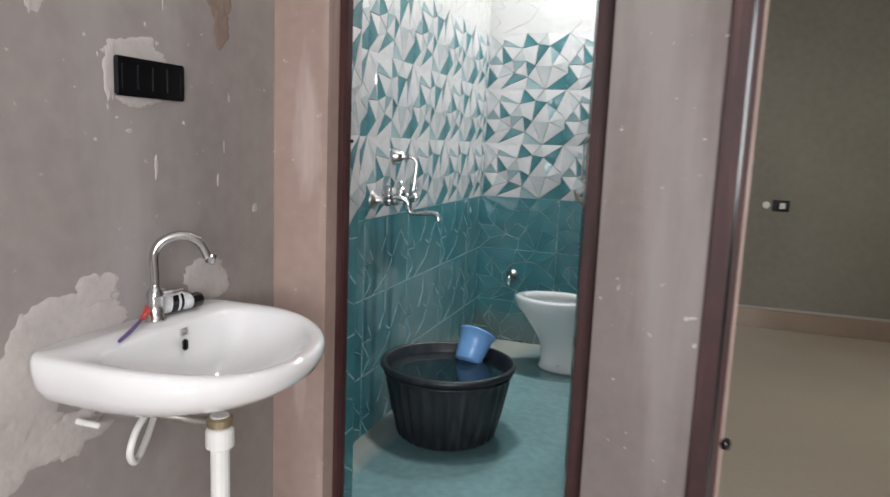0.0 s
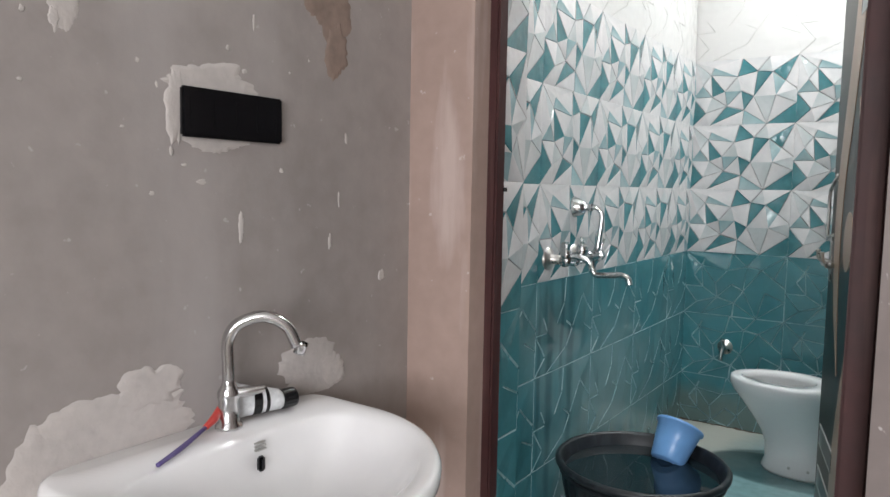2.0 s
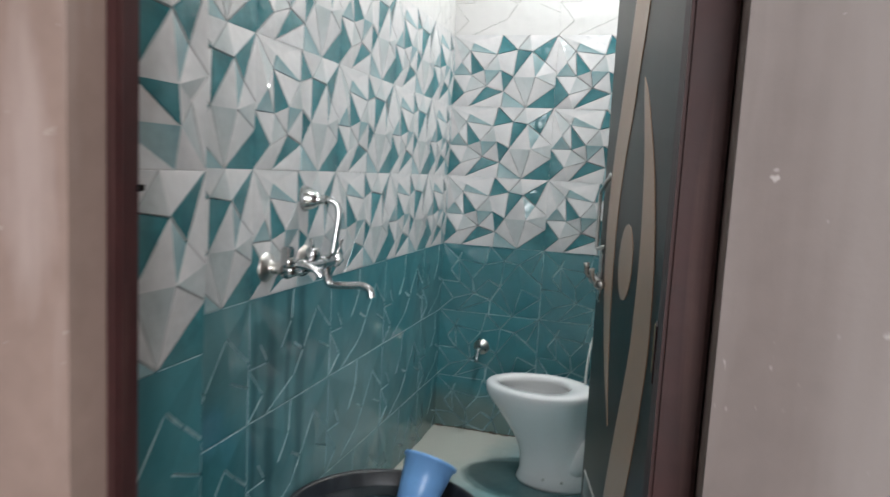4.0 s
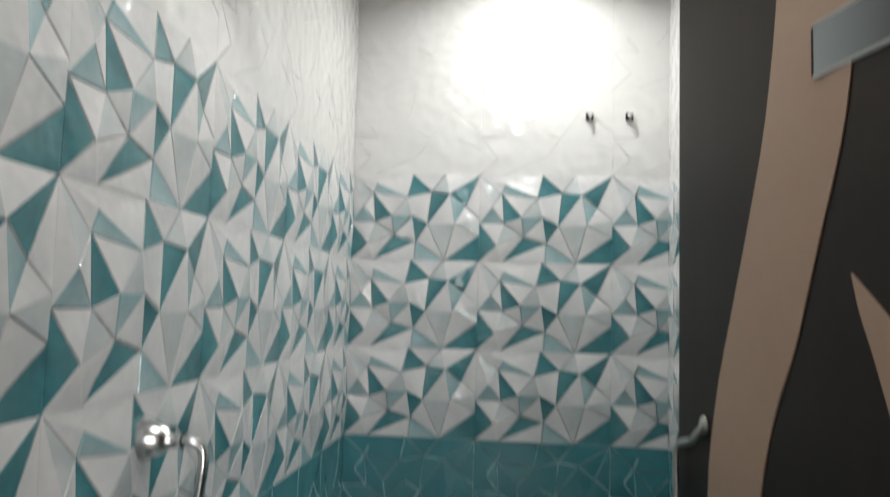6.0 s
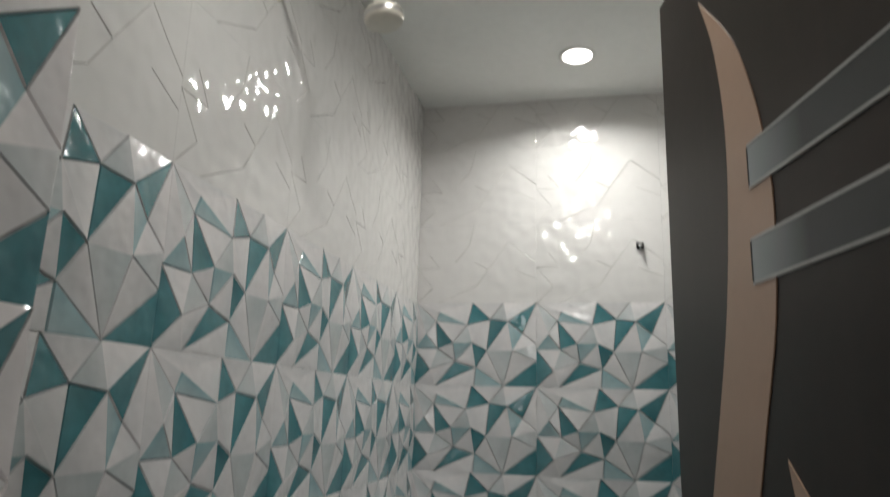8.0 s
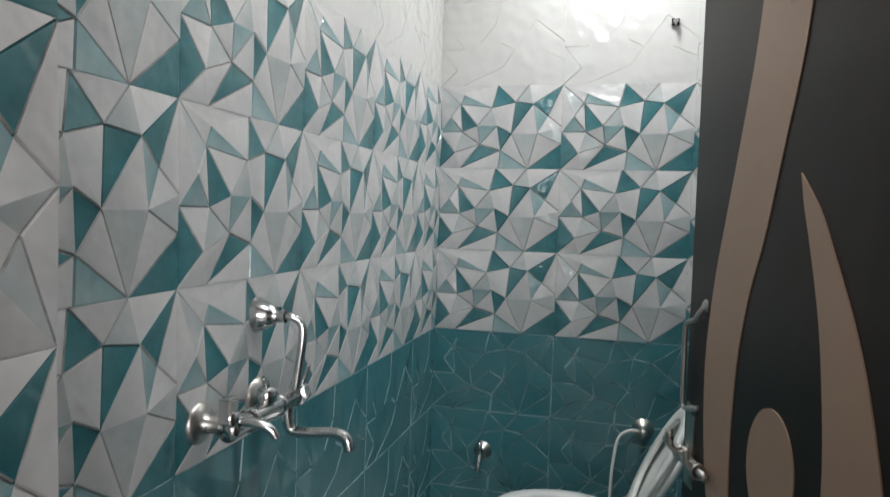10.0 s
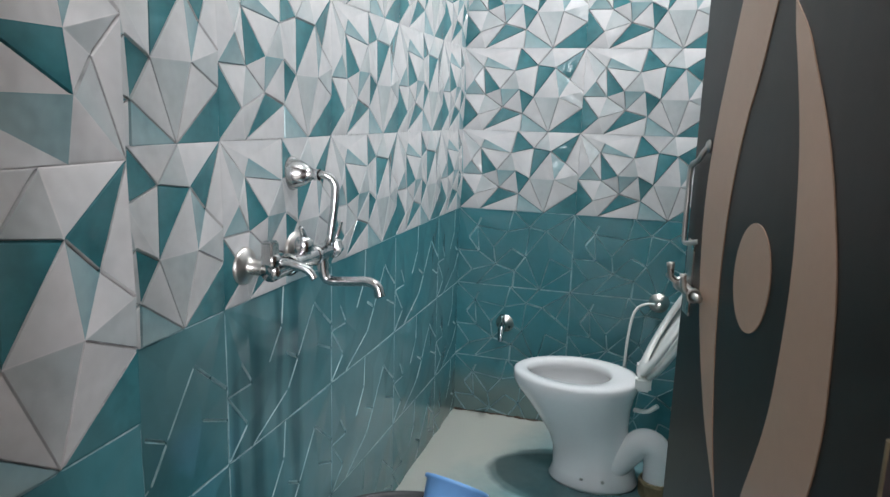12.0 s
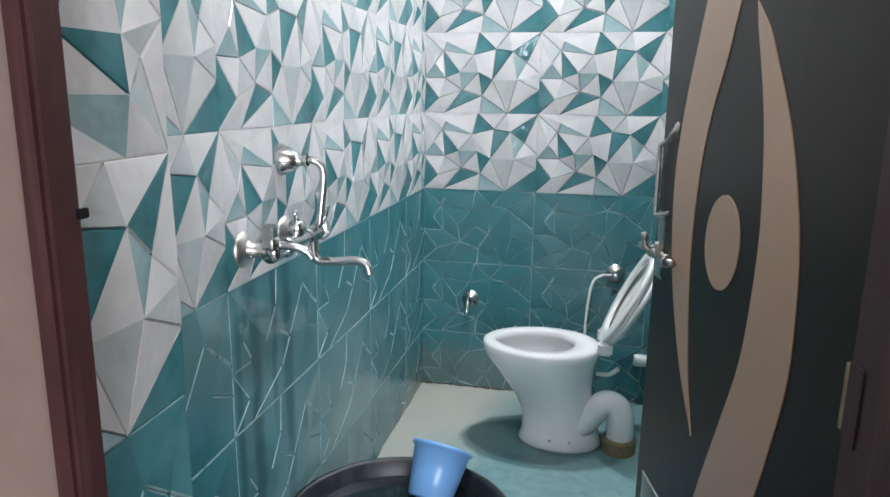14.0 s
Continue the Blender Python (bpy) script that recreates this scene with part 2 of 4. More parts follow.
g_tc, g_sep, g_ramp = gn.new("ShaderNodeTexCoord"), gn.new("ShaderNodeSeparateXYZ"), gn.new("ShaderNodeValToRGB")
gl.new(g_tc.outputs["Generated"], g_sep.inputs[0])
gl.new(g_sep.outputs[0], g_ramp.inputs[0])
g_ramp.color_ramp.elements[0].color, g_ramp.color_ramp.elements[1].color = (0.030, 0.034, 0.036, 1), (0.36, 0.40, 0.41, 1)
g_ramp.color_ramp.elements[0].position, g_ramp.color_ramp.elements[1].position = 0.66, 1.0
gl.new(g_ramp.outputs[0], gn["Principled BSDF"].inputs["Base Color"])
gn["Principled BSDF"].inputs["Roughness"].default_value = 0.3
silver_inlay = material("pale_inlay_edge", (0.42, 0.42, 0.41), 0.3, spread=0.1, scale=9)
brass = material("tarnished_brass", (0.34, 0.27, 0.17), 0.45, 0.6, spread=0.3, scale=30)
brown_clay = material("stained_cement_collar", (0.20, 0.155, 0.085), 0.8, spread=0.4, scale=20, bump=0.5)
red_plastic = material("red_plastic", (0.55, 0.06, 0.05), 0.4)
violet_plastic = material("violet_plastic", (0.10, 0.07, 0.22), 0.4)
label_paper = material("tube_print", (0.62, 0.63, 0.64), 0.3, spread=0.3, scale=50, fine=150)
water_mat = material("tub_water", (0.008, 0.014, 0.018), 0.03, spread=0.1)
bowl_water_mat = material("bowl_water", (0.30, 0.32, 0.31), 0.04, spread=0.1)
lamp_glow = bpy.data.materials.new("lit_diffuser")
lamp_glow.use_nodes = True
lamp_glow.node_tree.nodes["Principled BSDF"].inputs["Emission Color"].default_value = (1, 1, 1, 1)
lamp_glow.node_tree.nodes["Principled BSDF"].inputs["Emission Strength"].default_value = 12

# ---- mesh helpers ----


def mesh_of(name, bm, *mats, smooth=False):
    me = bpy.data.meshes.new(name)
    bmesh.ops.recalc_face_normals(bm, faces=bm.faces[:])
    for f in bm.faces:
        f.smooth = smooth
    bm.to_mesh(me)
    bm.free()
    for m in mats:
        me.materials.append(m)
    return me


def part(name, bm, mat, parent=None, label="", smooth=False, m=None):
    ob = new(name, mesh_of(name, bm, mat, smooth=smooth))
    if m is not None:
        ob.matrix_basis = m
    if parent:
        ob.parent = parent
    if label:
        tagged(ob, label)
    return ob


def thing(name, at, label, category, rz=0.0, group=""):
    ob = new(name)
    ob.matrix_basis = pose(*at, 0, 0, rz)
    ob.empty_display_size = 0.05
    return tagged(ob, label, category, group)


def box(x0, x1, y0, y1, z0, z1, bevel=0.0, bm=None):
    bm = bm or bmesh.new()
    r = bmesh.ops.create_cube(bm, size=1, matrix=Matrix.LocRotScale(((x0 + x1) / 2, (y0 + y1) / 2, (z0 + z1) / 2), None, (x1 - x0, y1 - y0, z1 - z0)))
    if bevel:
        bmesh.ops.bevel(bm, geom=list({e for v in r["verts"] for e in v.link_edges}), offset=bevel, segments=2, affect="EDGES")
    return bm


def lathe(profile, n=48, bm=None, m=None, wave=None):
    """A turned shape from (radius, z) pairs; wave(i, k) gives a factor on the radius."""
    bm = bm or bmesh.new()
    m = m or Matrix()
    rings = []
    for i, (r, z) in enumerate(profile):
        if r < 1e-6:
            rings.append([bm.verts.new(m @ Vector((0, 0, z)))])
        else:
            rings.append([bm.verts.new(m @ Vector((r * (wave(i, k) if wave else 1) * math.cos(2 * math.pi * k / n), r * (wave(i, k) if wave else 1) * math.sin(2 * math.pi * k / n), z))) for k in range(n)])
    skin(bm, rings)
    return bm


def skin(bm, rings, closed=True):
    for a, b in zip(rings, rings[1:]):
        n = max(len(a), len(b))
        for k in range(n if closed else n - 1):
            q = [a[k % len(a)], a[(k + 1) % len(a)], b[(k + 1) % len(b)], b[k % len(b)]]
            q = [v for i, v in enumerate(q) if v not in q[:i]]
            if len(q) > 2:
                bm.faces.new(q)


def smooth_line(pts, per=8):
    """A smooth line through the points given."""
    p = [Vector(v) for v in pts]
    p = [2 * p[0] - p[1]] + p + [2 * p[-1] - p[-2]]
    out = []
    for i in range(1, len(p) - 2):
        for k in range(per):
            t = k / per
            a, b, c, d = p[i - 1:i + 3]
            out.append(0.5 * ((2 * b) + (c - a) * t + (2 * a - 5 * b + 4 * c - d) * t * t + (3 * b - a - 3 * c + d) * t ** 3))
    return out + [p[-2]]


def tube(pts, radius, n=14, bm=None, per=8, caps=True):
    """A round tube along a smooth line; radius is one number or one for each point given."""
    bm = bm or bmesh.new()
    line = smooth_line(pts, per)
    rad = [radius] * len(pts) if not isinstance(radius, (list, tuple)) else radius
    rings, side = [], None
    for i, p in enumerate(line):
        d = (line[min(i + 1, len(line) - 1)] - line[max(i - 1, 0)]).normalized()
        side = (Vector((0, 0, 1)) if abs(d.z) < 0.9 else Vector((1, 0, 0))) if side is None else side
        side = (side - d * side.dot(d)).normalized()
        up = d.cross(side)
        s = i / per
        k = min(int(s), len(rad) - 2)
        r = rad[k] + (rad[k + 1] - rad[k]) * min(1, s - k)
        rings.append([bm.verts.new(p + r * (math.cos(2 * math.pi * j / n) * side + math.sin(2 * math.pi * j / n) * up)) for j in range(n)])
    skin(bm, rings)
    if caps:
        bm.faces.new(rings[0][::-1])
        bm.faces.new(rings[-1])
    return bm


def plate(outline, z0, z1, bm=None, m=None):
    """A flat slab from an outline in x and y."""
    bm = bm or bmesh.new()
    m = m or Matrix()
    lo = [bm.verts.new(m @ Vector((x, y, z0))) for x, y in outline]
    hi = [bm.verts.new(m @ Vector((x, y, z1))) for x, y in outline]
    bm.faces.new(lo[::-1])
    bm.faces.new(hi)
    for i in range(len(lo)):
        j = (i + 1) % len(lo)
        bm.faces.new((lo[i], lo[j], hi[j], hi[i]))
    return bm


def structure(name, bm, mat, label, category="wall"):
    return tagged(part(name, bm, mat), label, category, kind="structure")


# ---- plan ----
HALL_X, WALL_Y, WALL_IN = 0.130, 0.795, 0.90      # hall side wall, hall face and bathroom face of the door wall
BATH_Z, CEIL_Z, BACK_Y, RIGHT_X = 0.105, 2.67, 3.20, 1.10
PIER_X, PIER_Y = 0.180, 1.178
BLUE_Z, ROW = 0.955, 0.3045                        # top of the teal zone, height of a tile row
OPEN_L, OPEN_R, OPEN_Z = 0.302, 0.899, 2.125        # clear opening of the bathroom door

HINGE_X, HINGE_Y = 0.9244, 1.0715                  # hinge line of the bathroom door, at the back of the deep right jamb

# hall
structure("floor_hall", box(-0.3, 4.4, -3.4, WALL_IN, -0.12, 0.0), hall_floor_mat, "beige tiled hall floor", "floor")
structure("ceiling_hall", box(-0.3, 4.4, -3.4, WALL_Y, 2.75, 2.87), ceiling_paint, "plain white hall ceiling", "ceiling")
structure("wall_basin", box(-0.1, HALL_X, -3.0, WALL_Y, 0.0, 2.75), plaster, "unpainted grey cement plaster wall behind the washbasin")
# unseen wall, opened where the added hall daylight comes in
bm = box(-0.1, 1.2, -3.15, -3.0, 0.0, 2.75)
for q in ((3.2, 3.5, 0.0, 2.75), (1.2, 3.2, 0.0, 0.9), (1.2, 3.2, 2.3, 2.75)):
    box(q[0], q[1], -3.15, -3.0, q[2], q[3], bm=bm)
structure("wall_south", bm, plaster, "unseen grey cement plaster wall with an assumed window opening")
structure("wall_east", box(3.4, 3.5, -3.0, WALL_Y, 0.0, 2.75), plaster, "unpainted grey cement plaster wall")
structure("wall_door_left", box(0.0, OPEN_L - 0.024, WALL_Y, WALL_IN - 0.012, 0.0, 2.75), plaster_warm, "narrow strip of pinkish brown plaster beside the door")
structure("wall_door_right", box(OPEN_R + 0.042, 1.165, WALL_Y, HINGE_Y - 0.012, 0.0, 2.75), plaster_pale, "streaked pinkish grey plaster wall between two doors")
structure("wall_over_door", box(OPEN_L - 0.024, OPEN_R + 0.042, WALL_Y, WALL_IN - 0.012, OPEN_Z + 0.042, 2.75), plaster_pale, "plaster wall above the bathroom door")
structure("wall_over_room_door", box(1.165, 2.11, WALL_Y, WALL_IN, 2.12, 2.75), plaster_pale, "plaster wall above the room door")
structure("wall_far_right", box(2.11, 3.4, WALL_Y, WALL_IN, 0.0, 2.75), plaster, "grey plaster wall")

# bathroom shell
structure("floor_bath_base", box(-0.1, RIGHT_X + 0.08, WALL_IN, BACK_Y + 0.1, -0.12, BATH_Z - 0.006), grout, "screed under the bathroom floor", "floor")
structure("ceiling_bath", box(-0.1, RIGHT_X + 0.08, WALL_IN - 0.01, BACK_Y + 0.1, CEIL_Z, CEIL_Z + 0.08), ceiling_paint, "plain off-white painted bathroom ceiling", "ceiling")
wall_left = structure("wall_bath_left", box(-0.1, -0.012, WALL_IN, BACK_Y + 0.1, 0.0, CEIL_Z), grout, "bathroom wall clad in faceted relief tiles")
wall_pier = structure("wall_bath_pier", box(-0.012, PIER_X - 0.012, WALL_IN - 0.012, PIER_Y - 0.012, 0.0, CEIL_Z), grout, "tiled pier beside the bathroom door")
wall_back = structure("wall_bath_back", box(-0.012, RIGHT_X + 0.08, BACK_Y + 0.012, BACK_Y + 0.1, 0.0, CEIL_Z), grout, "bathroom end wall clad in faceted relief tiles")
wall_right = structure("wall_bath_right", box(RIGHT_X + 0.012, RIGHT_X + 0.08, WALL_IN, BACK_Y + 0.012, 0.0, CEIL_Z), white_glaze, "bathroom wall behind the toilet")

# room beyond the second door
structure("floor_room", box(1.18, 3.4, WALL_IN, 4.75, -0.12, 0.0), room_floor_mat, "glossy beige tiled floor", "floor")
structure("wall_room_far", box(1.18, 3.5, 4.75, 4.85, 0.0, 2.75), room_plaster, "unpainted olive grey plaster wall")
structure("wall_room_left", box(1.181, 1.24, WALL_IN, 4.75, 0.0, 2.75), plaster, "grey plaster side wall")
structure("wall_room_right", box(3.4, 3.5, WALL_IN, 4.75, 0.0, 2.75), room_plaster, "grey plaster wall")
structure("ceiling_room", box(1.18, 3.5, WALL_IN, 4.85, 2.751, 2.87), ceiling_paint, "plain ceiling", "ceiling")
structure("trim_skirting_top", box(1.24, 3.4, 4.738, 4.75, 0.141, 0.158, 0.002), putty, "pale mortar edge above the skirting", "trim")
structure("baseboard_far", box(1.24, 3.4, 4.735, 4.75, 0.0, 0.14, 0.003), skirting_mat, "brown skirting tiles with a pale top edge", "baseboard")

# ---- tiles ----
TILE_POINTS = [(0, 0, 1), (1, 0, 1), (0, 1, 1), (1, 1, 1), (.20, .11, 3), (.44, .27, 8), (.17, .22, 2), (.095, .38, 7), (0, .56, 2), (.19, .56, 3),
               (.32, .49, 8), (.34, .71, 2), (.48, .49, 7), (.51, .78, 2), (.60, .58, 6), (.48, 0, 2), (.625, .20, 2), (.77, .23, 9), (.735, 0, 3), (.89, .37, 2),
               (.81, .58, 8), (.735, 1, 2), (1, .50, 3), (1, .70, 2), (.135, .81, 7), (.18, 1, 2), (.50, 1, 3)]
TILE_FACETS = ("0,15,4,W 4,15,5,W 4,5,6,G 0,4,6,W 0,6,7,L 0,7,8,W 7,8,9,G 6,7,9,W 6,9,10,T 6,10,5,W 10,5,12,L 10,12,11,G 9,10,11,W 8,9,24,W 8,24,2,T 24,2,25,W "
               "24,11,25,W 9,11,24,L 11,13,25,T 11,12,13,W 12,14,13,T 5,16,14,W 5,14,12,W 16,17,14,T 15,16,5,T 15,18,16,W 18,17,16,L 18,1,17,W 17,1,19,T 1,22,19,W "
               "17,19,20,G 17,20,14,W 14,20,21,L 14,21,13,W 13,21,26,G 13,26,25,W 19,22,20,W 20,22,23,L 20,23,21,W 21,23,3,T").split()


# the cut tile in the pier's second row has another lower corner
END_POINTS = TILE_POINTS + [(.83, .78, 7), (.82, 1, 2), (.90, .65, 3)]
END_FACETS = [f for f in TILE_FACETS if not {"20", "21", "23"} & set(f.split(",")[:3])] + (
    "17,19,20,G 17,20,14,W 19,22,20,W 14,20,27,T 14,27,13,W 13,27,28,G 13,28,26,W 20,29,27,W 27,29,3,L 27,28,3,W 20,22,29,L 29,22,3,W").split()


def relief_tile(name, w, h, kind, cut_w=None, cut_top=None, cut_low=None, cut_start=None, end=False):
    """One faceted tile: shallow facets, with a groove along some of their edges. Local x along the wall, z up, -y out of the wall."""
    relief, deep, wide, share = {"pattern": (1.5, 0.0045, 0.0032, 3), "teal": (0.8, 0.0042, 0.0044, 2), "white": (0.3, 0.0022, 0.0020, 2)}[kind]
    mats = {"pattern": [pat_white, pat_light, pat_grey, pat_teal, pat_line], "teal": [teal_glaze] * 4 + [teal_line], "white": [white_glaze] * 4 + [white_line]}[kind]
    bm = bmesh.new()
    gap = 0.0002
    run = bm.verts.layers.float.new("facet_grade")
    pts = [Vector((gap + u * (w - 2 * gap), -d * 0.001 * relief, h - gap - v * (h - 2 * gap))) for u, v, d in (END_POINTS if end else TILE_POINTS)]
    for f in END_FACETS if end else TILE_FACETS:
        key = f.split(",")[3]
        ids = [int(i) for i in f.split(",")[:3]]
        tri = [pts[i] for i in ids]
        tint = "WLGT".index(key)
        mid = sum(tri, Vector()) / 3
        reach = min((p - mid).length for p in tri)
        inset = min(wide / max(reach, 0.006), 0.3)
        inner = [bm.verts.new(p.lerp(mid, inset)) for p in tri]
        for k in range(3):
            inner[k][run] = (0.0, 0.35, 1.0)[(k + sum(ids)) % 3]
        bm.faces.new(inner).material_index = tint
        for i in range(3):
            j = (i + 1) % 3
            a, b = ids[i], ids[j]
            rim_edge = any(abs(tri[i][k] - e) < 0.001 and abs(tri[j][k] - e) < 0.001 for k, top in ((0, w), (2, h)) for e in (0, top))
            cut = ((a + b) * 7 + a * b * 3) % 5 < share + (kind == "teal" and w > 0.45)
            sink = (0.0012 if kind == "teal" else 0.0004) if rim_edge else deep if cut else 0.0
            ends = [bm.verts.new(p + Vector((0, sink, 0))) for p in (tri[i], tri[j])]
            # picks the edges that carry the painted highlight and shadow lines
            marked = kind != "pattern" or (a + b) % 4 == 0
            bm.faces.new((ends[0], ends[1], inner[j], inner[i])).material_index = 4 if (cut and marked and not rim_edge) or (rim_edge and kind == "teal") else tint
            if sink:
                for k, e in ((i, ends[0]), (j, ends[1])):
                    side = bm.verts.new(tri[k])
                    bm.faces.new((e, side, inner[k])).material_index = tint
    rim = [(gap, gap), (w - gap, gap), (w - gap, h - gap), (gap, h - gap)]
    front = [bm.verts.new((x, 0.0005, z)) for x, z in rim]
    back = [bm.verts.new((x, 0.0115, z)) for x, z in rim]
    for i in range(4):
        j = (i + 1) % 4
        bm.faces.new((front[i], front[j], back[j], back[i])).material_index = 4
    if cut_w:
        bmesh.ops.bisect_plane(bm, geom=bm.verts[:] + bm.edges[:] + bm.faces[:], plane_co=(cut_w, 0, 0), plane_no=(1, 0, 0), clear_outer=True)
    if cut_start:
        bmesh.ops.bisect_plane(bm, geom=bm.verts[:] + bm.edges[:] + bm.faces[:], plane_co=(cut_start, 0, 0), plane_no=(-1, 0, 0), clear_outer=True)
    if cut_top:
        bmesh.ops.bisect_plane(bm, geom=bm.verts[:] + bm.edges[:] + bm.faces[:], plane_co=(0, 0, cut_top), plane_no=(0, 0, 1), clear_outer=True)
    if cut_low:
        bmesh.ops.bisect_plane(bm, geom=bm.verts[:] + bm.edges[:] + bm.faces[:], plane_co=(0, 0, cut_low), plane_no=(0, 0, -1), clear_outer=True)
    for f in bm.faces:
        if f.normal.y > 0 and abs(f.normal.y) > 0.3:
            f.normal_flip()
    me = bpy.data.meshes.new(name)
    bm.to_mesh(me)
    bm.free()
    for m in mats:
        me.materials.append(m)
    return me


def clad(wall, m, w, first, length, end_row=None):
    """Rows of tiles over a wall; m puts the row's start at the floor line; first is where the first whole joint lies."""
    meshes = {}
    rows = [(BLUE_Z + ROW * k, "teal" if k < 0 else "pattern" if k < 3 else "white", k == end_row) for k in range(-3, 6)]
    for z, kind, end in rows:
        low = BATH_Z - z if z < BATH_Z else None
        top = CEIL_Z - z if z + ROW > CEIL_Z else None
        x = first
        while x < length - 0.01:
            cw = length - x if x + w > length + 0.004 else None
            cs = -x if x < 0 else None
            key = (kind, cw and round(cw, 3), low, top, cs, end)
            if key not in meshes:
                meshes[key] = relief_tile("tile", w, ROW, kind, cw, top, low, cs, end)
            ob = new("tile", meshes[key])
            ob.parent = wall
            ob.matrix_basis = m @ pose(x, 0, z)
            x += w


# ---- door frames and doors ----


def door_frame(name, x0, x1, top, y0, y1, label, left=0.042, right=0.042, deep=0.0):
    """Two jambs and a head; deep makes the right jamb reach further back than the left."""
    cx, cy = (x0 + x1) / 2, (y0 + y1) / 2
    ob = thing(name, (cx, cy, 0), label, "door frame")
    ob["kind"] = "structure"
    for xa, xb, back in ((x0 - left, x0, 0.0), (x1, x1 + right, deep)):
        part("jamb", box(xa - cx, xb - cx - 0.002, y0 - cy, y1 - cy + back, 0.0, top, 0.004), maroon, ob)
    part("head", box(x0 - left - cx, x1 + right - cx, y0 - cy, y1 - cy, top, top + 0.042, 0.004), maroon, ob)
    return ob


bath_frame = door_frame("door_frame_bath", OPEN_L, OPEN_R, OPEN_Z, WALL_Y + 0.052, WALL_IN - 0.018, "dark maroon painted wooden door frame of the bathroom", 0.024, 0.042, HINGE_Y - WALL_IN + 0.006)
part("strike_plate", box(-0.2985, -0.294, 0.006, 0.0165, 1.238, 1.246, 0.001), plastic_black, bath_frame, "small black strike plate")
for z in (0.62, 1.08, 1.85):
    hinge = part("hinge", box(0.2965, 0.2982, 0.160, 0.190, z - 0.035, z + 0.035, 0.0005), maroon, bath_frame, "butt hinge painted over in dark maroon")
    part("knuckle", tube([(0.299, 0.194, z - 0.030), (0.299, 0.194, z), (0.299, 0.194, z + 0.030)], 0.004, n=10, per=2), brass, hinge)
room_frame = door_frame("door_frame_room", 1.225, 2.05, 2.07, WALL_Y - 0.010, WALL_IN + 0.004, "dark purplish brown painted door frame with scuffed edges", 0.06, 0.06)
# raised black strip for the dark line, pale strip along the inner edge
part("stripe", box(1.205 - 1.6375, 1.211 - 1.6375, -0.0615, -0.055, 0.0, 2.07), plastic_black, room_frame, "thin dark line on the frame")
part("pale_edge", box(1.225 - 1.6375, 1.232 - 1.6375, -0.04, 0.057, 0.0, 2.07), plaster_warm, room_frame, "pale pinkish inner edge")

LEAF_W, LEAF_TOP, LEAF_T = 0.611, 2.104, 0.03
door_leaf = thing("door_bath", (HINGE_X, HINGE_Y, BATH_Z + 0.012), "dark brown laminate bathroom door, open, with beige curved inlays", "door", 103.07)
door_leaf["kind"] = "structure"
# local x runs from the hinge to the free edge, +y is the face seen from the hall, z from the leaf's foot
FOOT = BATH_Z + 0.012
part("leaf", box(0.004, LEAF_W, -LEAF_T, 0.0, 0.0, LEAF_TOP - FOOT, 0.002), leaf_mat, door_leaf)


def inlay(name, edge_a, edge_b, mat, lift=0.0015):
    """A curved flat inlay between two smooth edges given as (distance from hinge, height)."""
    a = smooth_line([(u, 0, z - FOOT) for u, z in edge_a], 8)
    b = smooth_line([(u, 0, z - FOOT) for u, z in edge_b], 8)
    bm = bmesh.new()
    n = 40
    ra, rb = [], []
    for k in range(n + 1):
        for line, row in ((a, ra), (b, rb)):
            s = k / n * (len(line) - 1)
            i = min(int(s), len(line) - 2)
            p = line[i].lerp(line[i + 1], s - i)
            row.append((bm.verts.new((p.x, lift, p.z)), bm.verts.new((p.x, -0.0005, p.z))))
    for k in range(n):
        bm.faces.new((ra[k][0], ra[k + 1][0], rb[k + 1][0], rb[k][0]))
        bm.faces.new((ra[k][0], ra[k][1], ra[k + 1][1], ra[k + 1][0]))
        bm.faces.new((rb[k][0], rb[k + 1][0], rb[k + 1][1], rb[k][1]))
    return part(name, bm, mat, door_leaf, "beige curved inlay")


upper_a = [(.454, 2.014), (.421, 1.943), (.401, 1.86), (.396, 1.78), (.405, 1.69), (.425, 1.59), (.458, 1.49), (.487, 1.41), (.518, 1.32), (.537, 1.22), (.530, 1.12), (.505, 1.03), (.450, .925), (.380, .84)]
upper_b = [(.454, 2.014), (.366, 1.914), (.320, 1.82), (.297, 1.73), (.297, 1.65), (.312, 1.565), (.345, 1.475), (.380, 1.38), (.410, 1.32), (.435, 1.24), (.445, 1.14), (.437, 1.03), (.412, .92), (.380, .84)]
inlay("curved_inlay", upper_a, upper_b, inlay_mat)
inlay("curved_inlay", [(.306, 1.446), (.297, 1.414), (.283, 1.38), (.260, 1.315), (.246, 1.25), (.237, 1.17), (.242, 1.077), (.256, .998), (.294, .90), (.338, .789), (.372, .68), (.380, .56), (.350, .42), (.292, .28)],
      [(.306, 1.446), (.267, 1.411), (.243, 1.378), (.202, 1.317), (.173, 1.258), (.146, 1.175), (.137, 1.09), (.138, 1.03), (.154, .955), (.186, .845), (.235, .72), (.280, .58), (.298, .43), (.292, .28)], inlay_mat)
bm = bmesh.new()
ring = [(0.341 + 0.0535 * math.cos(t * math.pi / 20) + 0.008 * math.sin(t * math.pi / 20), 1.142 - FOOT + 0.0635 * math.sin(t * math.pi / 20) - 0.013 * math.cos(t * math.pi / 20)) for t in range(40)]
plate(ring, -0.0005, 0.0015, bm, Matrix(((1, 0, 0, 0), (0, 0, 1, 0), (0, 1, 0, 0), (0, 0, 0, 1))))
part("oval_inlay", bm, inlay_mat, door_leaf, "beige oval inlay")
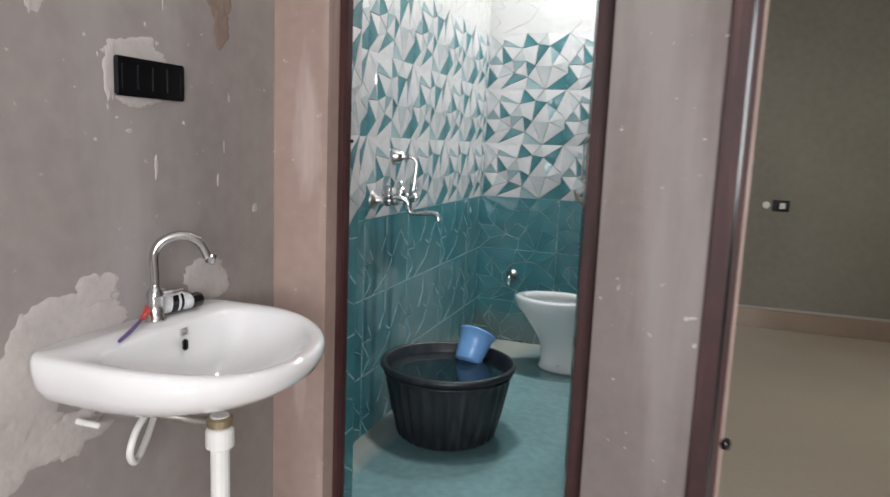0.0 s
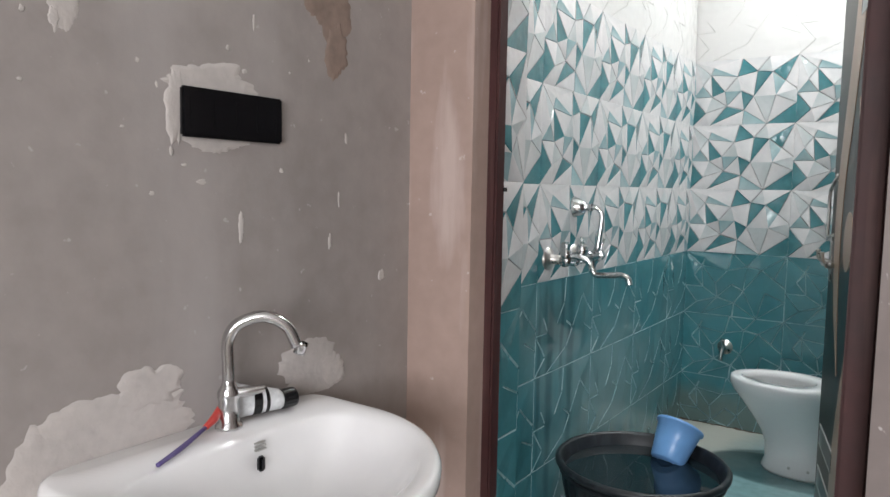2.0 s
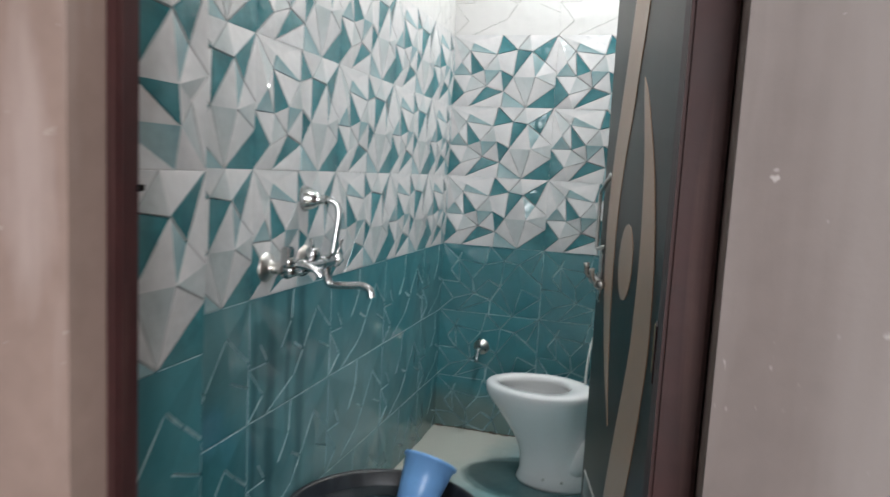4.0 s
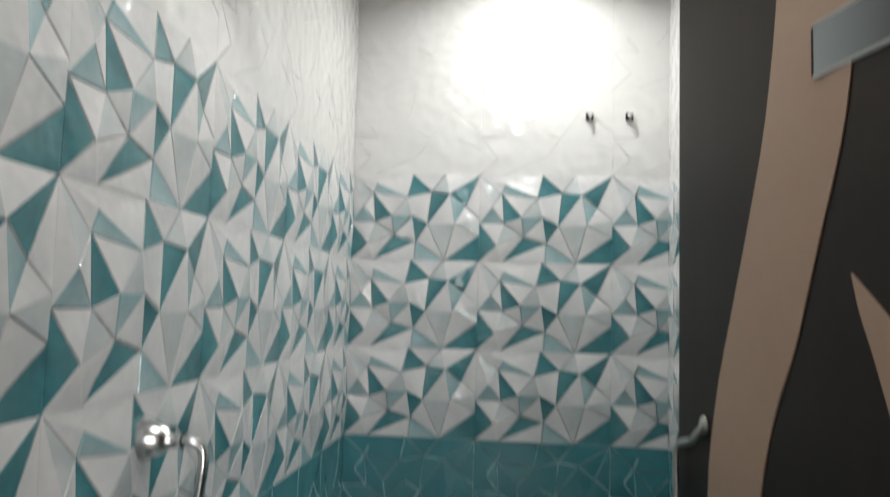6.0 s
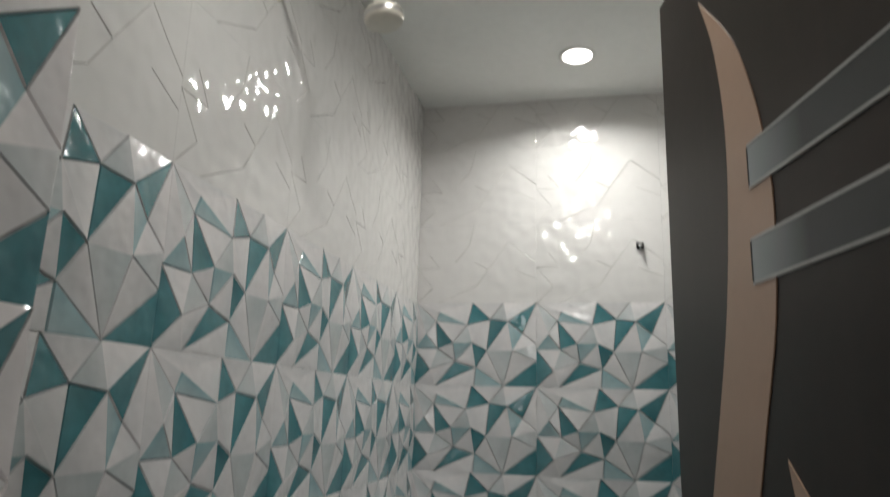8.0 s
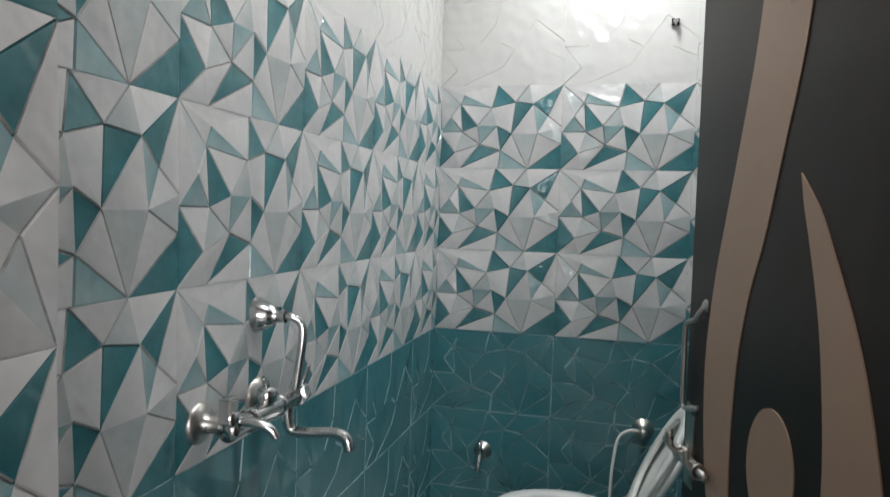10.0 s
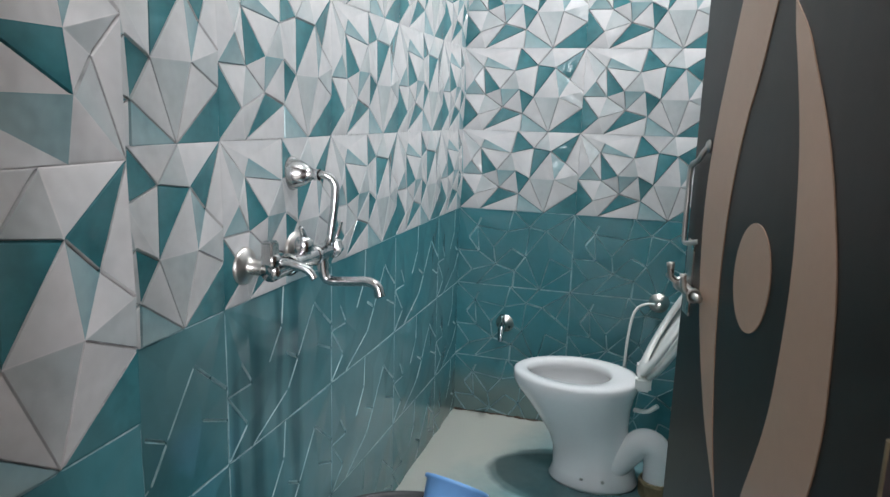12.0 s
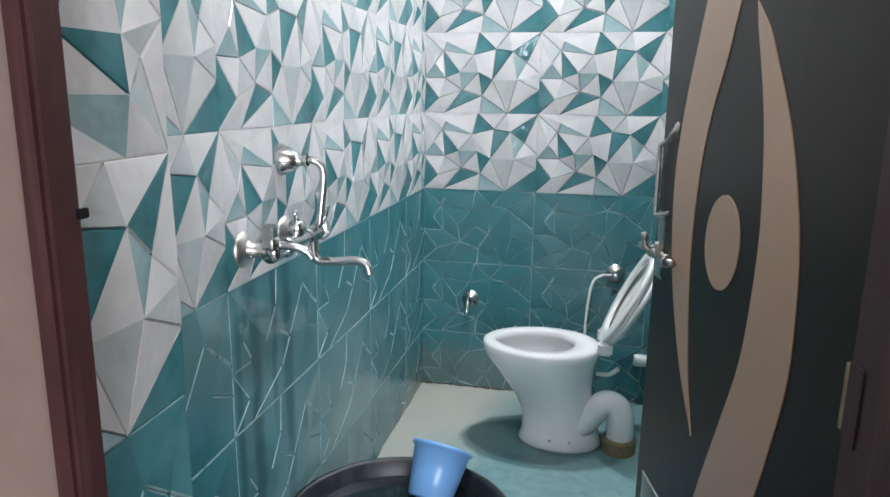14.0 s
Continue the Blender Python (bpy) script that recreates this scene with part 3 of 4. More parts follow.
for z, u0, u1 in ((1.747, 0.010, 0.341), (1.644, 0.010, 0.347), (0.645, 0.365, 0.575), (0.540, 0.365, 0.575)):
    bar = part("bar_inlay", box(u0, u1, -0.0005, 0.0022, z - FOOT - 0.0215, z - FOOT + 0.0215), grey_inlay, door_leaf, "grey bar inlay with pale edges")
    part("bar_edge", box(u0, u1 + 0.001, -0.0005, 0.0026, z - FOOT - 0.0250, z - FOOT - 0.0215), silver_inlay, bar)
    part("bar_edge", box(u0, u1 + 0.001, -0.0005, 0.0026, z - FOOT + 0.0215, z - FOOT + 0.0250), silver_inlay, bar)
    part("bar_end", box(u1, u1 + 0.0025, -0.0005, 0.0026, z - FOOT - 0.0215, z - FOOT + 0.0215), leaf_mat, bar, "dark end line")
# tower bolt, its rod and bail handle near the free edge
part("bolt_plate", box(0.566, 0.600, 0, 0.002, 1.03 - FOOT, 1.145 - FOOT, 0.001), chrome_stain, door_leaf, "dull steel bolt plate")
bolt = part("bolt_barrel", tube([(0.515, 0.012, 1.076 - FOOT), (0.55, 0.012, 1.075 - FOOT), (0.585, 0.012, 1.075 - FOOT)], 0.0085, per=3), chrome_stain, door_leaf, "round steel bolt barrel", True)
part("bolt_rod", tube([(0.488, 0.012, 1.077 - FOOT), (0.56, 0.012, 1.075 - FOOT), (0.652, 0.012, 1.074 - FOOT)], 0.0055, per=3), steel, bolt, "steel sliding bolt rod", True)
for u in (0.515, 0.585):
    part("bolt_strap", lathe([(.0085, -.004), (.0105, -.004), (.0105, .004), (.0085, .004)], 20, m=pose(u, 0.012, 1.0755 - FOOT, 0, 90, 0)), steel, bolt, smooth=True)
part("bolt_knob", tube([(0.582, 0.016, 1.078 - FOOT), (0.584, 0.026, 1.086 - FOOT), (0.584, 0.029, 1.108 - FOOT)], [0.0045, 0.0045, 0.006], per=4), chrome_stain, bolt, smooth=True)
part("bolt_knob", tube([(0.518, 0.016, 1.078 - FOOT), (0.514, 0.026, 1.086 - FOOT), (0.513, 0.029, 1.106 - FOOT)], [0.004, 0.004, 0.005], per=4), chrome_stain, bolt, smooth=True)
part("pull_handle", tube([(0.547, 0.001, 1.284 - FOOT), (0.550, 0.007, 1.276 - FOOT), (0.560, 0.009, 1.265 - FOOT), (0.590, 0.009, 1.256 - FOOT), (0.599, 0.009, 1.243 - FOOT), (0.598, 0.009, 1.19 - FOOT), (0.597, 0.009, 1.146 - FOOT), (0.590, 0.008, 1.138 - FOOT), (0.570, 0.006, 1.142 - FOOT), (0.556, 0.001, 1.146 - FOOT)], 0.0038, per=6), steel, door_leaf, "thin steel pull handle", True)
part("handle_foot", lathe([(0, 0), (.009, 0), (.009, .002), (.005, .005), (0, .005)], 16, m=pose(0.546, 0, 1.285 - FOOT, -90, 0, 0)), steel, door_leaf, smooth=True)

# ---- hall things ----


def blob(cx, cz, rx, rz, seed, thick=0.0018):
    """An uneven trowelled patch on the basin wall, in y and z, feathered towards its ragged edge."""
    cx, cz = cx + 0.010, cz - 0.024
    bm = bmesh.new()
    rings = [[bm.verts.new((HALL_X + thick, cx, cz))]]
    for share, lift in ((0.35, 1.0), (0.7, 0.95), (0.93, 0.7), (1.0, -0.2)):
        ring = []
        for k in range(96):
            t = 2 * math.pi * k / 96
            p = Vector((math.cos(t), math.sin(t), seed * 3.7))
            r = 1 + 0.42 * noise.noise(p * 1.1) + 0.22 * noise.noise(p * 3.1) + 0.10 * noise.noise(p * 9)
            ring.append(bm.verts.new((HALL_X + thick * lift, cx + rx * r * share * math.cos(t), cz + rz * r * share * math.sin(t))))
        rings.append(ring)
    skin(bm, rings)
    return bm


def patch(*spots, mat=None, label="rough pale putty patch on grey plaster wall"):
    bm = bmesh.new()
    for s in spots:
        other = blob(*s)
        me = bpy.data.meshes.new("scratch")
        other.to_mesh(me)
        other.free()
        bm.from_mesh(me)
        bpy.data.meshes.remove(me)
    return tagged(part("plaster_patch", bm, mat or putty, smooth=True), label, "plaster patch", kind="structure")


patch((0.315, 1.412, 0.075, 0.026, 1), (0.264, 1.375, 0.022, 0.048, 2, 0.0022), (0.33, 1.332, 0.05, 0.022, 3, 0.0014))
patch((0.16, 0.945, 0.115, 0.052, 4), (0.07, 0.86, 0.075, 0.10, 5, 0.0020), (0.215, 0.985, 0.05, 0.03, 12, 0.0023), (0.055, 0.76, 0.07, 0.06, 14, 0.0014), (0.15, 0.74, 0.08, 0.04, 15, 0.0018))
patch((0.505, 0.955, 0.07, 0.042, 6), (0.565, 0.94, 0.035, 0.032, 7, 0.0020))
for i, (y, z, a, b) in enumerate(((0.05, 1.62, 0.02, 0.05), (0.37, 1.20, 0.005, 0.022), (0.56, 1.17, 0.004, 0.016), (0.70, 1.10, 0.010, 0.010), (0.30, 1.27, 0.008, 0.004), (0.45, 1.29, 0.004, 0.004))):
    patch((y, z, a, b, 20 + i, 0.0015))

mark = material("brown_damp_stain", (0.235, 0.175, 0.145), 0.9, spread=0.25, scale=14, fine=70, bump=0.2, bump_scale=50)
patch((0.555, 1.585, 0.062, 0.075, 31, 0.0009), (0.578, 1.500, 0.026, 0.050, 32, 0.0013), mat=mark, label="brown damp stain on grey plaster wall")
patch((0.108, 1.505, 0.022, 0.055, 33, 0.0012), (0.100, 1.460, 0.007, 0.012, 34, 0.0014))
# putty splashes thrown over the wall, as (along, up, half width, half height) in millimetres round the switch
SPLASHES = ((-285, 88, 3, 4), (-145, 52, 3, 3), (-118, 24, 2, 4), (-290, 8, 3, 2), (-345, -50, 2, 3), (-168, -36, 3, 2), (-78, -82, 5, 2), (-128, -122, 4, 3), (46, 138, 2, 11), (-2, 92, 3, 4), (232, -130, 2, 14),
            (250, -25, 3, 9), (-200, 135, 4, 7), (28, 62, 5, 4), (160, 98, 2, 2), (212, 108, 3, 3), (118, 72, 2, 2), (-98, -64, 3, 6))
patch(*[(0.350 + a / 1000, 1.375 + u / 1000, w / 1000, h / 1000, 40 + i, 0.0012) for i, (a, u, w, h) in enumerate(SPLASHES)], label="small pale putty splashes on grey plaster wall")

switch = thing("switch_plate", (HALL_X, 0.365, 1.343), "glossy black modular switch plate on the plaster wall", "switch plate")
part("frame", box(0, 0.010, -0.090, 0.090, -0.035, 0.035, 0.003), plastic_black, switch)
for k in range(4):
    part("blank_module", box(0.010, 0.0106, -0.078 + k * 0.039, -0.041 + k * 0.039, -0.022, 0.022, 0.001), plastic_black, switch)


def basin_ring(cy, a, x0, x1, z, n=72, sag=0.0, square=3.0):
    """One level of the basin: a D with its straight side to the wall."""
    out = []
    xm = x0 + (x1 - x0) * 0.38
    for k in range(n):
        t = 2 * math.pi * k / n
        c, s = math.cos(t), math.sin(t)
        e = 2.0 / square if s < 0 else 2.0 / 2.25
        y = cy + a * math.copysign(abs(c) ** e, c)
        x = xm + ((x1 - xm) if s > 0 else (xm - x0)) * math.copysign(abs(s) ** e, s)
        out.append((x, y, z - sag * max(0, s) ** 2))
    return out


basin = thing("washbasin", (HALL_X, 0.293, 0.708), "white glazed ceramic wall-hung washbasin", "washbasin")
basin.scale = (1.03, 1.04, 1.0)
bm = bmesh.new()
levels = [(.09, .03, .16, .035, 0), (.15, .012, .23, .052, 0), (.20, .006, .31, .072, 0), (.232, .003, .362, .095, .006), (.247, .002, .386, .12, .012), (.254, .002, .397, .15, .018),
          (.254, .002, .398, .170, .022), (.250, .002, .394, .179, .023), (.243, .004, .386, .182, .023), (.222, .088, .368, .179, .022), (.212, .093, .358, .171, .020), (.192, .10, .335, .135, .014), (.16, .115, .30, .095, .006), (.10, .14, .25, .065, 0), (.03, .175, .21, .055, 0)]
rings = [[bm.verts.new((x, y, z)) for x, y, z in basin_ring(0, a * 0.895, x0 * 0.95, x1 * 0.925, 0.182 - (0.182 - z) * (0.86 if i < 7 else 1), sag=sag, square=9.0 if i < 9 else 4.0)] for i, (a, x0, x1, z, sag) in enumerate(levels)]
skin(bm, rings)
bm.faces.new(rings[0][::-1])
bm.faces.new(rings[-1])
bowl = part("bowl", bm, ceramic, basin, smooth=True)
for k in range(3):
    part("overflow_slot", box(0.0935, 0.1005 - k * 0.001, 0.027, 0.045, 0.158 + k * 0.005, 0.1605 + k * 0.005, 0.0008), steel, bowl)
# solid black box put in for the shade inside the overflow hole
part("overflow_dark", box(0.094, 0.104, 0.030, 0.041, 0.128, 0.150, 0.003), plastic_black, bowl)
part("drain", lathe([(0, .0405), (.018, .0405), (.020, .039), (.020, .036)], 24, m=Matrix.Translation((0.192, 0, 0.016))), chrome, bowl, "chrome drain grating", True)
pipe = part("waste_pipe", tube([(0.20, 0.0, 0.03), (0.20, 0.0, -0.06), (0.20, 0.0, -0.40), (0.20, 0.0, -0.70)], [0.017, 0.017, 0.017, 0.017]), plastic_white, basin, "white plastic waste pipe")
part("pipe_nut", lathe([(.017, -.035), (.025, -.03), (.025, 0.0), (.021, .006), (.017, .008)], 20, m=Matrix.Translation((0.20, 0, 0))), plastic_white, pipe)
part("pipe_collar", lathe([(.017, .006), (.0225, .008), (.0225, .022), (.017, .026)], 20, m=Matrix.Translation((0.20, 0, 0.002))), brass, pipe, "tarnished brass collar")
for dy in (-0.12,):
    part("wall_bracket", box(0.0, 0.05, dy - 0.004, dy + 0.004, 0.025, 0.035, 0.002), plastic_white, basin)
hose = thing("supply_hose", (HALL_X, 0.20, 0.481), "white plastic supply hose looping under the washbasin", "water hose")
part("hose", tube([(0.07, 0.09, 0.27), (0.08, 0.05, 0.255), (0.09, 0.01, 0.235), (0.09, -0.005, 0.20), (0.08, 0.02, 0.175), (0.06, 0.07, 0.195), (0.03, 0.13, 0.225), (0.005, 0.17, 0.24)], 0.0065), plastic_white, hose, smooth=True)
valve = thing("angle_valve", (HALL_X, 0.345, 0.691), "chrome angle valve on the wall under the washbasin", "valve")
part("flange", lathe([(0, 0), (.022, 0), (.022, .004), (.010, .008), (.010, .16)], 20, m=pose(0, 0, 0, 0, 90, 0)), chrome_stain, valve, smooth=True)
part("handle", lathe([(.012, .15), (.016, .155), (.016, .185), (.010, .19), (0, .19)], 16, m=pose(0, 0, 0, 0, 90, 0)), chrome_stain, valve)

tap = thing("basin_tap", (HALL_X + 0.040, 0.323, 0.889), "chrome swan-neck pillar tap on the washbasin", "tap")
part("base", lathe([(0, 0), (.020, 0), (.020, .004), (.0155, .009), (.0145, .040), (.016, .045), (.016, .054), (.011, .062), (.009, .07)], 28), chrome, tap, smooth=True)
part("spout", tube([(0, 0, .062), (0, 0, .09), (0, .0, .128), (.010, .010, .152), (.034, .036, .163), (.056, .060, .148), (.066, .072, .118)], .009, per=10), chrome, tap, smooth=True)
part("aerator", lathe([(0, 0), (.0085, 0), (.0092, .016), (.009, .018)], 20, m=pose(.0675, .0735, .106, -14, 14, 0)), chrome, tap, smooth=True)
part("lever", tube([(0, .0, .050), (.018, .022, .052), (.03, .042, .054)], [.008, .008, .005]), chrome, tap, smooth=True)

cream = thing("cream_tube", (HALL_X + 0.030, 0.338, 0.890), "black and white cream tube with black cap behind the tap", "tube", -8)


def tube_ring(y, wide, tall, z, n=28):
    return [(wide * math.cos(2 * math.pi * k / n), y, z + tall * math.sin(2 * math.pi * k / n)) for k in range(n)]


bm = bmesh.new()
rings = [[bm.verts.new(p) for p in tube_ring(*q)] for q in ((0.0, .0012, .028, .032), (.006, .0014, .028, .032), (.012, .005, .026, .030), (.035, .011, .022, .026), (.062, .0145, .0185, .022), (.078, .0155, .0165, .019), (.082, .0135, .014, .018))]
skin(bm, rings)
bm.faces.new(rings[0][::-1])
bm.faces.new(rings[-1])
body = part("body", bm, label_paper, cream, smooth=True)
for y0, y1, r0, r1, z0, z1 in ((.030, .044, .0225, .0210, .0268, .0245), (.050, .056, .0203, .0196, .0235, .0229)):
    bm = bmesh.new()
    skin(bm, [[bm.verts.new(p) for p in tube_ring(y, w, r, z)] for y, w, r, z in ((y0, .0115 + (y0 - .03) * .11, r0 + .0005, z0), (y1, .0130 + (y1 - .044) * .11, r1 + .0005, z1))])
    part("printed_band", bm, plastic_black, body, "black printed band", True)
part("cap", lathe([(0, 0), (.0145, 0), (.0155, .002), (.0160, .022), (.0150, .026), (0, .027)], 32, m=pose(0, .081, .0172, -90, 0, 0), wave=lambda i, k: 1.0 - (0.03 if i in (1, 2, 3) and k % 2 else 0)), plastic_black, cream, "black ribbed screw cap")
brush = thing("toothbrush", (HALL_X + 0.06, 0.25, 0.890), "violet and red toothbrush lying on the basin rim", "toothbrush", 25)
part("handle", tube([(.0, -.085, .004), (.0, -.03, .006), (0, .03, .012)], [.003, .0038, .003]), violet_plastic, brush, smooth=True)
part("head", tube([(0, .03, .012), (.002, .05, .018), (.0, .075, .026)], [.004, .006, .006]), red_plastic, brush, smooth=True)

# ---- bathroom things ----
tub = thing("water_tub", (0.292, 1.785, BATH_Z), "wide black ribbed plastic tub filled with water", "tub")
tub.scale = (1, 1, 0.87)


def rib(i, k):
    return 1 + (0.032 if i in (2, 3, 4) and k % 6 < 3 else 0.0)


part("tub_wall", lathe([(0, 0), (.175, 0), (.188, .015), (.212, .12), (.236, .26), (.246, .312), (.258, .318), (.265, .326), (.266, .336), (.260, .345), (.252, .346), (.245, .338), (.226, .26), (.19, .04), (0, .03)], 180, wave=rib), tub_mat, tub, smooth=True)
part("rim_band", lathe([(.244, .296), (.254, .298), (.255, .304), (.246, .308)], 96), tub_mat, tub, smooth=True)
part("water", lathe([(0, .300), (.2335, .300)], 48), water_mat, tub, "dark still water")

mug = thing("mug", (0.328, 1.925, 0.355), "sky blue plastic bath mug floating in the tub", "mug")
mm = pose(0, 0, 0.008, -36, 10, 0) @ Matrix.Scale(1.13, 4)
part("cup", lathe([(0, 0), (.044, 0), (.048, .004), (.055, .05), (.063, .105), (.069, .107), (.069, .114), (.061, .114), (.059, .107), (.050, .05), (.044, .008), (0, .008)], 40, m=mm), mug_mat, mug, smooth=True)
part("base_ring", lathe([(.024, -.001), (.027, -.003), (.030, -.001)], 32, m=mm), mug_mat, mug, smooth=True)


def oval(cx, cy, a_front, a_back, b, z, n=48):
    """An egg-shaped level; the front points to -x."""
    return [(cx + (a_front if math.cos(t) < 0 else a_back) * math.cos(t), cy + b * math.sin(t), z) for t in (2 * math.pi * k / n for k in range(n))]


wc = thing("toilet", (0.56, 2.805, BATH_Z), "white ceramic floor-mounted toilet with seat and lid raised", "toilet")
wc.scale = (1, 1, 0.925)
bm = bmesh.new()
lv = [(.06, .155, .135, .105, 0), (.06, .160, .14, .110, .014), (.058, .145, .132, .096, .05), (.05, .140, .122, .090, .12), (.035, .142, .125, .094, .17), (.018, .158, .138, .114, .225), (0.0, .188, .16, .144, .295), (-.01, .215, .18, .165, .345), (-.01, .228, .19, .172, .375), (-.01, .228, .19, .172, .395),
      (-.01, .224, .187, .169, .404), (-.012, .212, .172, .158, .408), (-.015, .182, .112, .126, .408), (-.015, .173, .103, .117, .402), (-.015, .172, .102, .116, .378), (-.015, .190, .118, .130, .364), (-.012, .155, .10, .108, .30), (-.005, .10, .08, .078, .22), (0, .06, .06, .05, .16)]
rings = [[bm.verts.new(p) for p in oval(c, 0, f, k, b * (0.98 if z < 0.2 else 0.93), z)] for c, f, k, b, z in lv]
skin(bm, rings)
bm.faces.new(rings[0][::-1])
bm.faces.new(rings[-1])
part("bowl", bm, ceramic, wc, smooth=True)
part("bowl_water", lathe([(0, .215), (.088, .215)], 40, m=Matrix.Diagonal((1.0, 0.80, 1.0, 1.0))), bowl_water_mat, wc, "still water in the bowl")
bm = bmesh.new()
seat_m = pose(.184, 0, .425, 0, 115, 0)
profile = ((.196, .156, -.004), (.202, .162, -.007), (.202, .162, -.015), (.196, .156, -.019), (.152, .112, -.019), (.146, .107, -.015), (.146, .107, -.007), (.152, .112, -.004))
rr = [[bm.verts.new(seat_m @ Vector(p)) for p in oval(-.20, 0, f, f, b, z)] for f, b, z in profile]
skin(bm, rr + [rr[0]])
part("seat", bm, plastic_white, wc, "raised white plastic toilet seat", True)
bm = bmesh.new()
lid_m = pose(.185, 0, .425, 0, 116, 0)
lo = [lid_m @ Vector(p) for p in oval(-.20, 0, .20, .20, .160, 0)]
l1 = [lid_m @ Vector(p) for p in oval(-.20, 0, .205, .205, .166, .010)]
l2 = [lid_m @ Vector(p) for p in oval(-.20, 0, .19, .19, .153, .022)]
lin = [lid_m @ Vector(p) for p in oval(-.20, 0, .18, .18, .145, .004)]
rr = [[bm.verts.new(p) for p in o] for o in (lin, lo, l1, l2)]
skin(bm, rr)
bm.faces.new(rr[0][::-1])
bm.faces.new(rr[-1])
part("lid", bm, plastic_white, wc, "raised white plastic lid", True)
for dy in (-.07, .07):
    part("hinge", box(.165, .215, dy - .022, dy + .022, .398, .448, .008), plastic_white, wc)
part("trap_pipe", tube([(.05, -.02, .07), (.115, -.03, .085), (.165, -.03, .145), (.205, -.03, .190), (.245, -.03, .176), (.260, -.03, .12), (.260, -.03, .04)], [.052, .05, .047, .047, .047, .048, .048], n=20), ceramic, wc, "glazed S-trap outlet pipe", True)
part("trap_collar", lathe([(.05, .0), (.058, 0), (.060, .05), (.056, .06), (.05, .06)], 28, m=Matrix.Translation((.260, -.03, 0))), brown_clay, wc, "stained cement collar")
part("fixing_screw", lathe([(0, 0), (.006, 0), (.006, .004), (0, .006)], 12, m=pose(.02, -.092, .045, 90, 0, 0)), steel, wc)
part("fixing_screw", lathe([(0, 0), (.006, 0), (.006, .004), (0, .006)], 12, m=pose(.09, -.092, .045, 90, 0, 0)), steel, wc)
waste = thing("drain_pipe", (0.98, BACK_Y - 0.03, 0.30), "white plastic pipe along the tiled end wall", "pipe")
part("pipe", tube([(-.10, 0, 0), (0, 0, 0), (.118, 0, 0)], .024), plastic_white, waste, smooth=True)
part("clip", lathe([(.025, -.008), (.028, -.006), (.028, .006), (.025, .008)], 24, m=pose(0, 0, 0, 0, 90, 0)), plastic_white, waste, smooth=True)
part("inlet_pipe", tube([(.17, -.02, .30), (.21, -.04, .31), (.24, -.05, .34)], .008), plastic_white, wc)

wc_valve = thing("toilet_angle_valve", (0.785, BACK_Y, 0.645), "chrome angle valve with white hose on teal tiles", "valve")
part("flange", lathe([(0, 0), (.038, 0), (.036, .008), (.018, .014), (.015, .05)], 28, m=pose(0, 0, 0, 90, 0, 0)), chrome_stain, wc_valve, smooth=True)
part("handle", lathe([(.013, .04), (.016, .045), (.014, .07), (0, .072)], 18, m=pose(0, 0, 0, 90, 0, 0)), chrome_stain, wc_valve, smooth=True)
part("flexible_hose", tube([(0, -.035, 0), (-.05, -.045, .0), (-.085, -.06, -.03), (-.10, -.08, -.12), (-.105, -.10, -.24)], .0055), plastic_white, wc_valve, "white flexible hose", True)

bib = thing("bib_tap", (0.205, BACK_Y, 0.50), "small chrome tap low on the teal tiles", "tap")
part("flange", lathe([(0, 0), (.037, 0), (.035, .008), (.016, .014), (.014, .05)], 28, m=pose(0, 0, 0, 90, 0, 0)), chrome_stain, bib, smooth=True)
part("spout", tube([(0, -.045, .0), (0, -.07, -.004), (0, -.085, -.03), (0, -.086, -.05)], [.012, .012, .010, .010]), chrome, bib, smooth=True)
part("lever", tube([(0, -.05, .012), (0, -.055, .032), (0, -.06, .045)], [.008, .008, .010]), chrome, bib, smooth=True)

mixer = thing("wall_mixer", (0.0, 1.766, 1.026), "chrome wall-mounted bath mixer with swivel spout", "mixer tap")
for dy in (-.10, .09):
    part("wall_flange", lathe([(0, 0), (.037, 0), (.038, .004), (.034, .012), (.022, .018), (.015, .022), (.015, .07)], 32, m=pose(0, dy, 0, 0, 90, 0)), chrome_stain, mixer, "water-stained chrome flange", True)
part("body", tube([(.075, -.125, 0), (.075, -.05, 0), (.075, .03, 0), (.075, .115, 0)], [.019, .016, .019, .018], n=20), chrome, mixer, smooth=True)
part("collar", lathe([(.019, 0), (.022, .003), (.022, .010), (.019, .013)], 24, m=pose(.075, -.06, 0, -90, 0, 0)), chrome, mixer, smooth=True)
part("collar", lathe([(.019, 0), (.022, .003), (.022, .010), (.019, .013)], 24, m=pose(.075, .04, 0, -90, 0, 0)), chrome, mixer, smooth=True)
part("valve_stem", lathe([(.014, .012), (.016, .018), (.016, .03), (.012, .034)], 20, m=pose(.078, -.122, 0)), chrome, mixer, smooth=True)
part("lever_cap", box(.064, .088, -.138, -.110, .012, .058, .004), chrome, mixer, "square chrome lever cap")
part("flat_lever", tube([(.080, -.110, .016), (.110, -.104, .014), (.138, -.098, .004), (.150, -.096, -.012)], [.009, .009, .008, .007]), chrome, mixer, smooth=True)
part("diverter", lathe([(.016, .012), (.019, .018), (.019, .034), (.015, .042), (.008, .046), (0, .047)], 24, m=pose(.075, .005, 0)), chrome, mixer, smooth=True)
part("diverter_lever", tube([(.075, .005, .040), (.078, -.006, .056), (.082, -.020, .066)], [.007, .006, .005]), chrome, mixer, smooth=True)
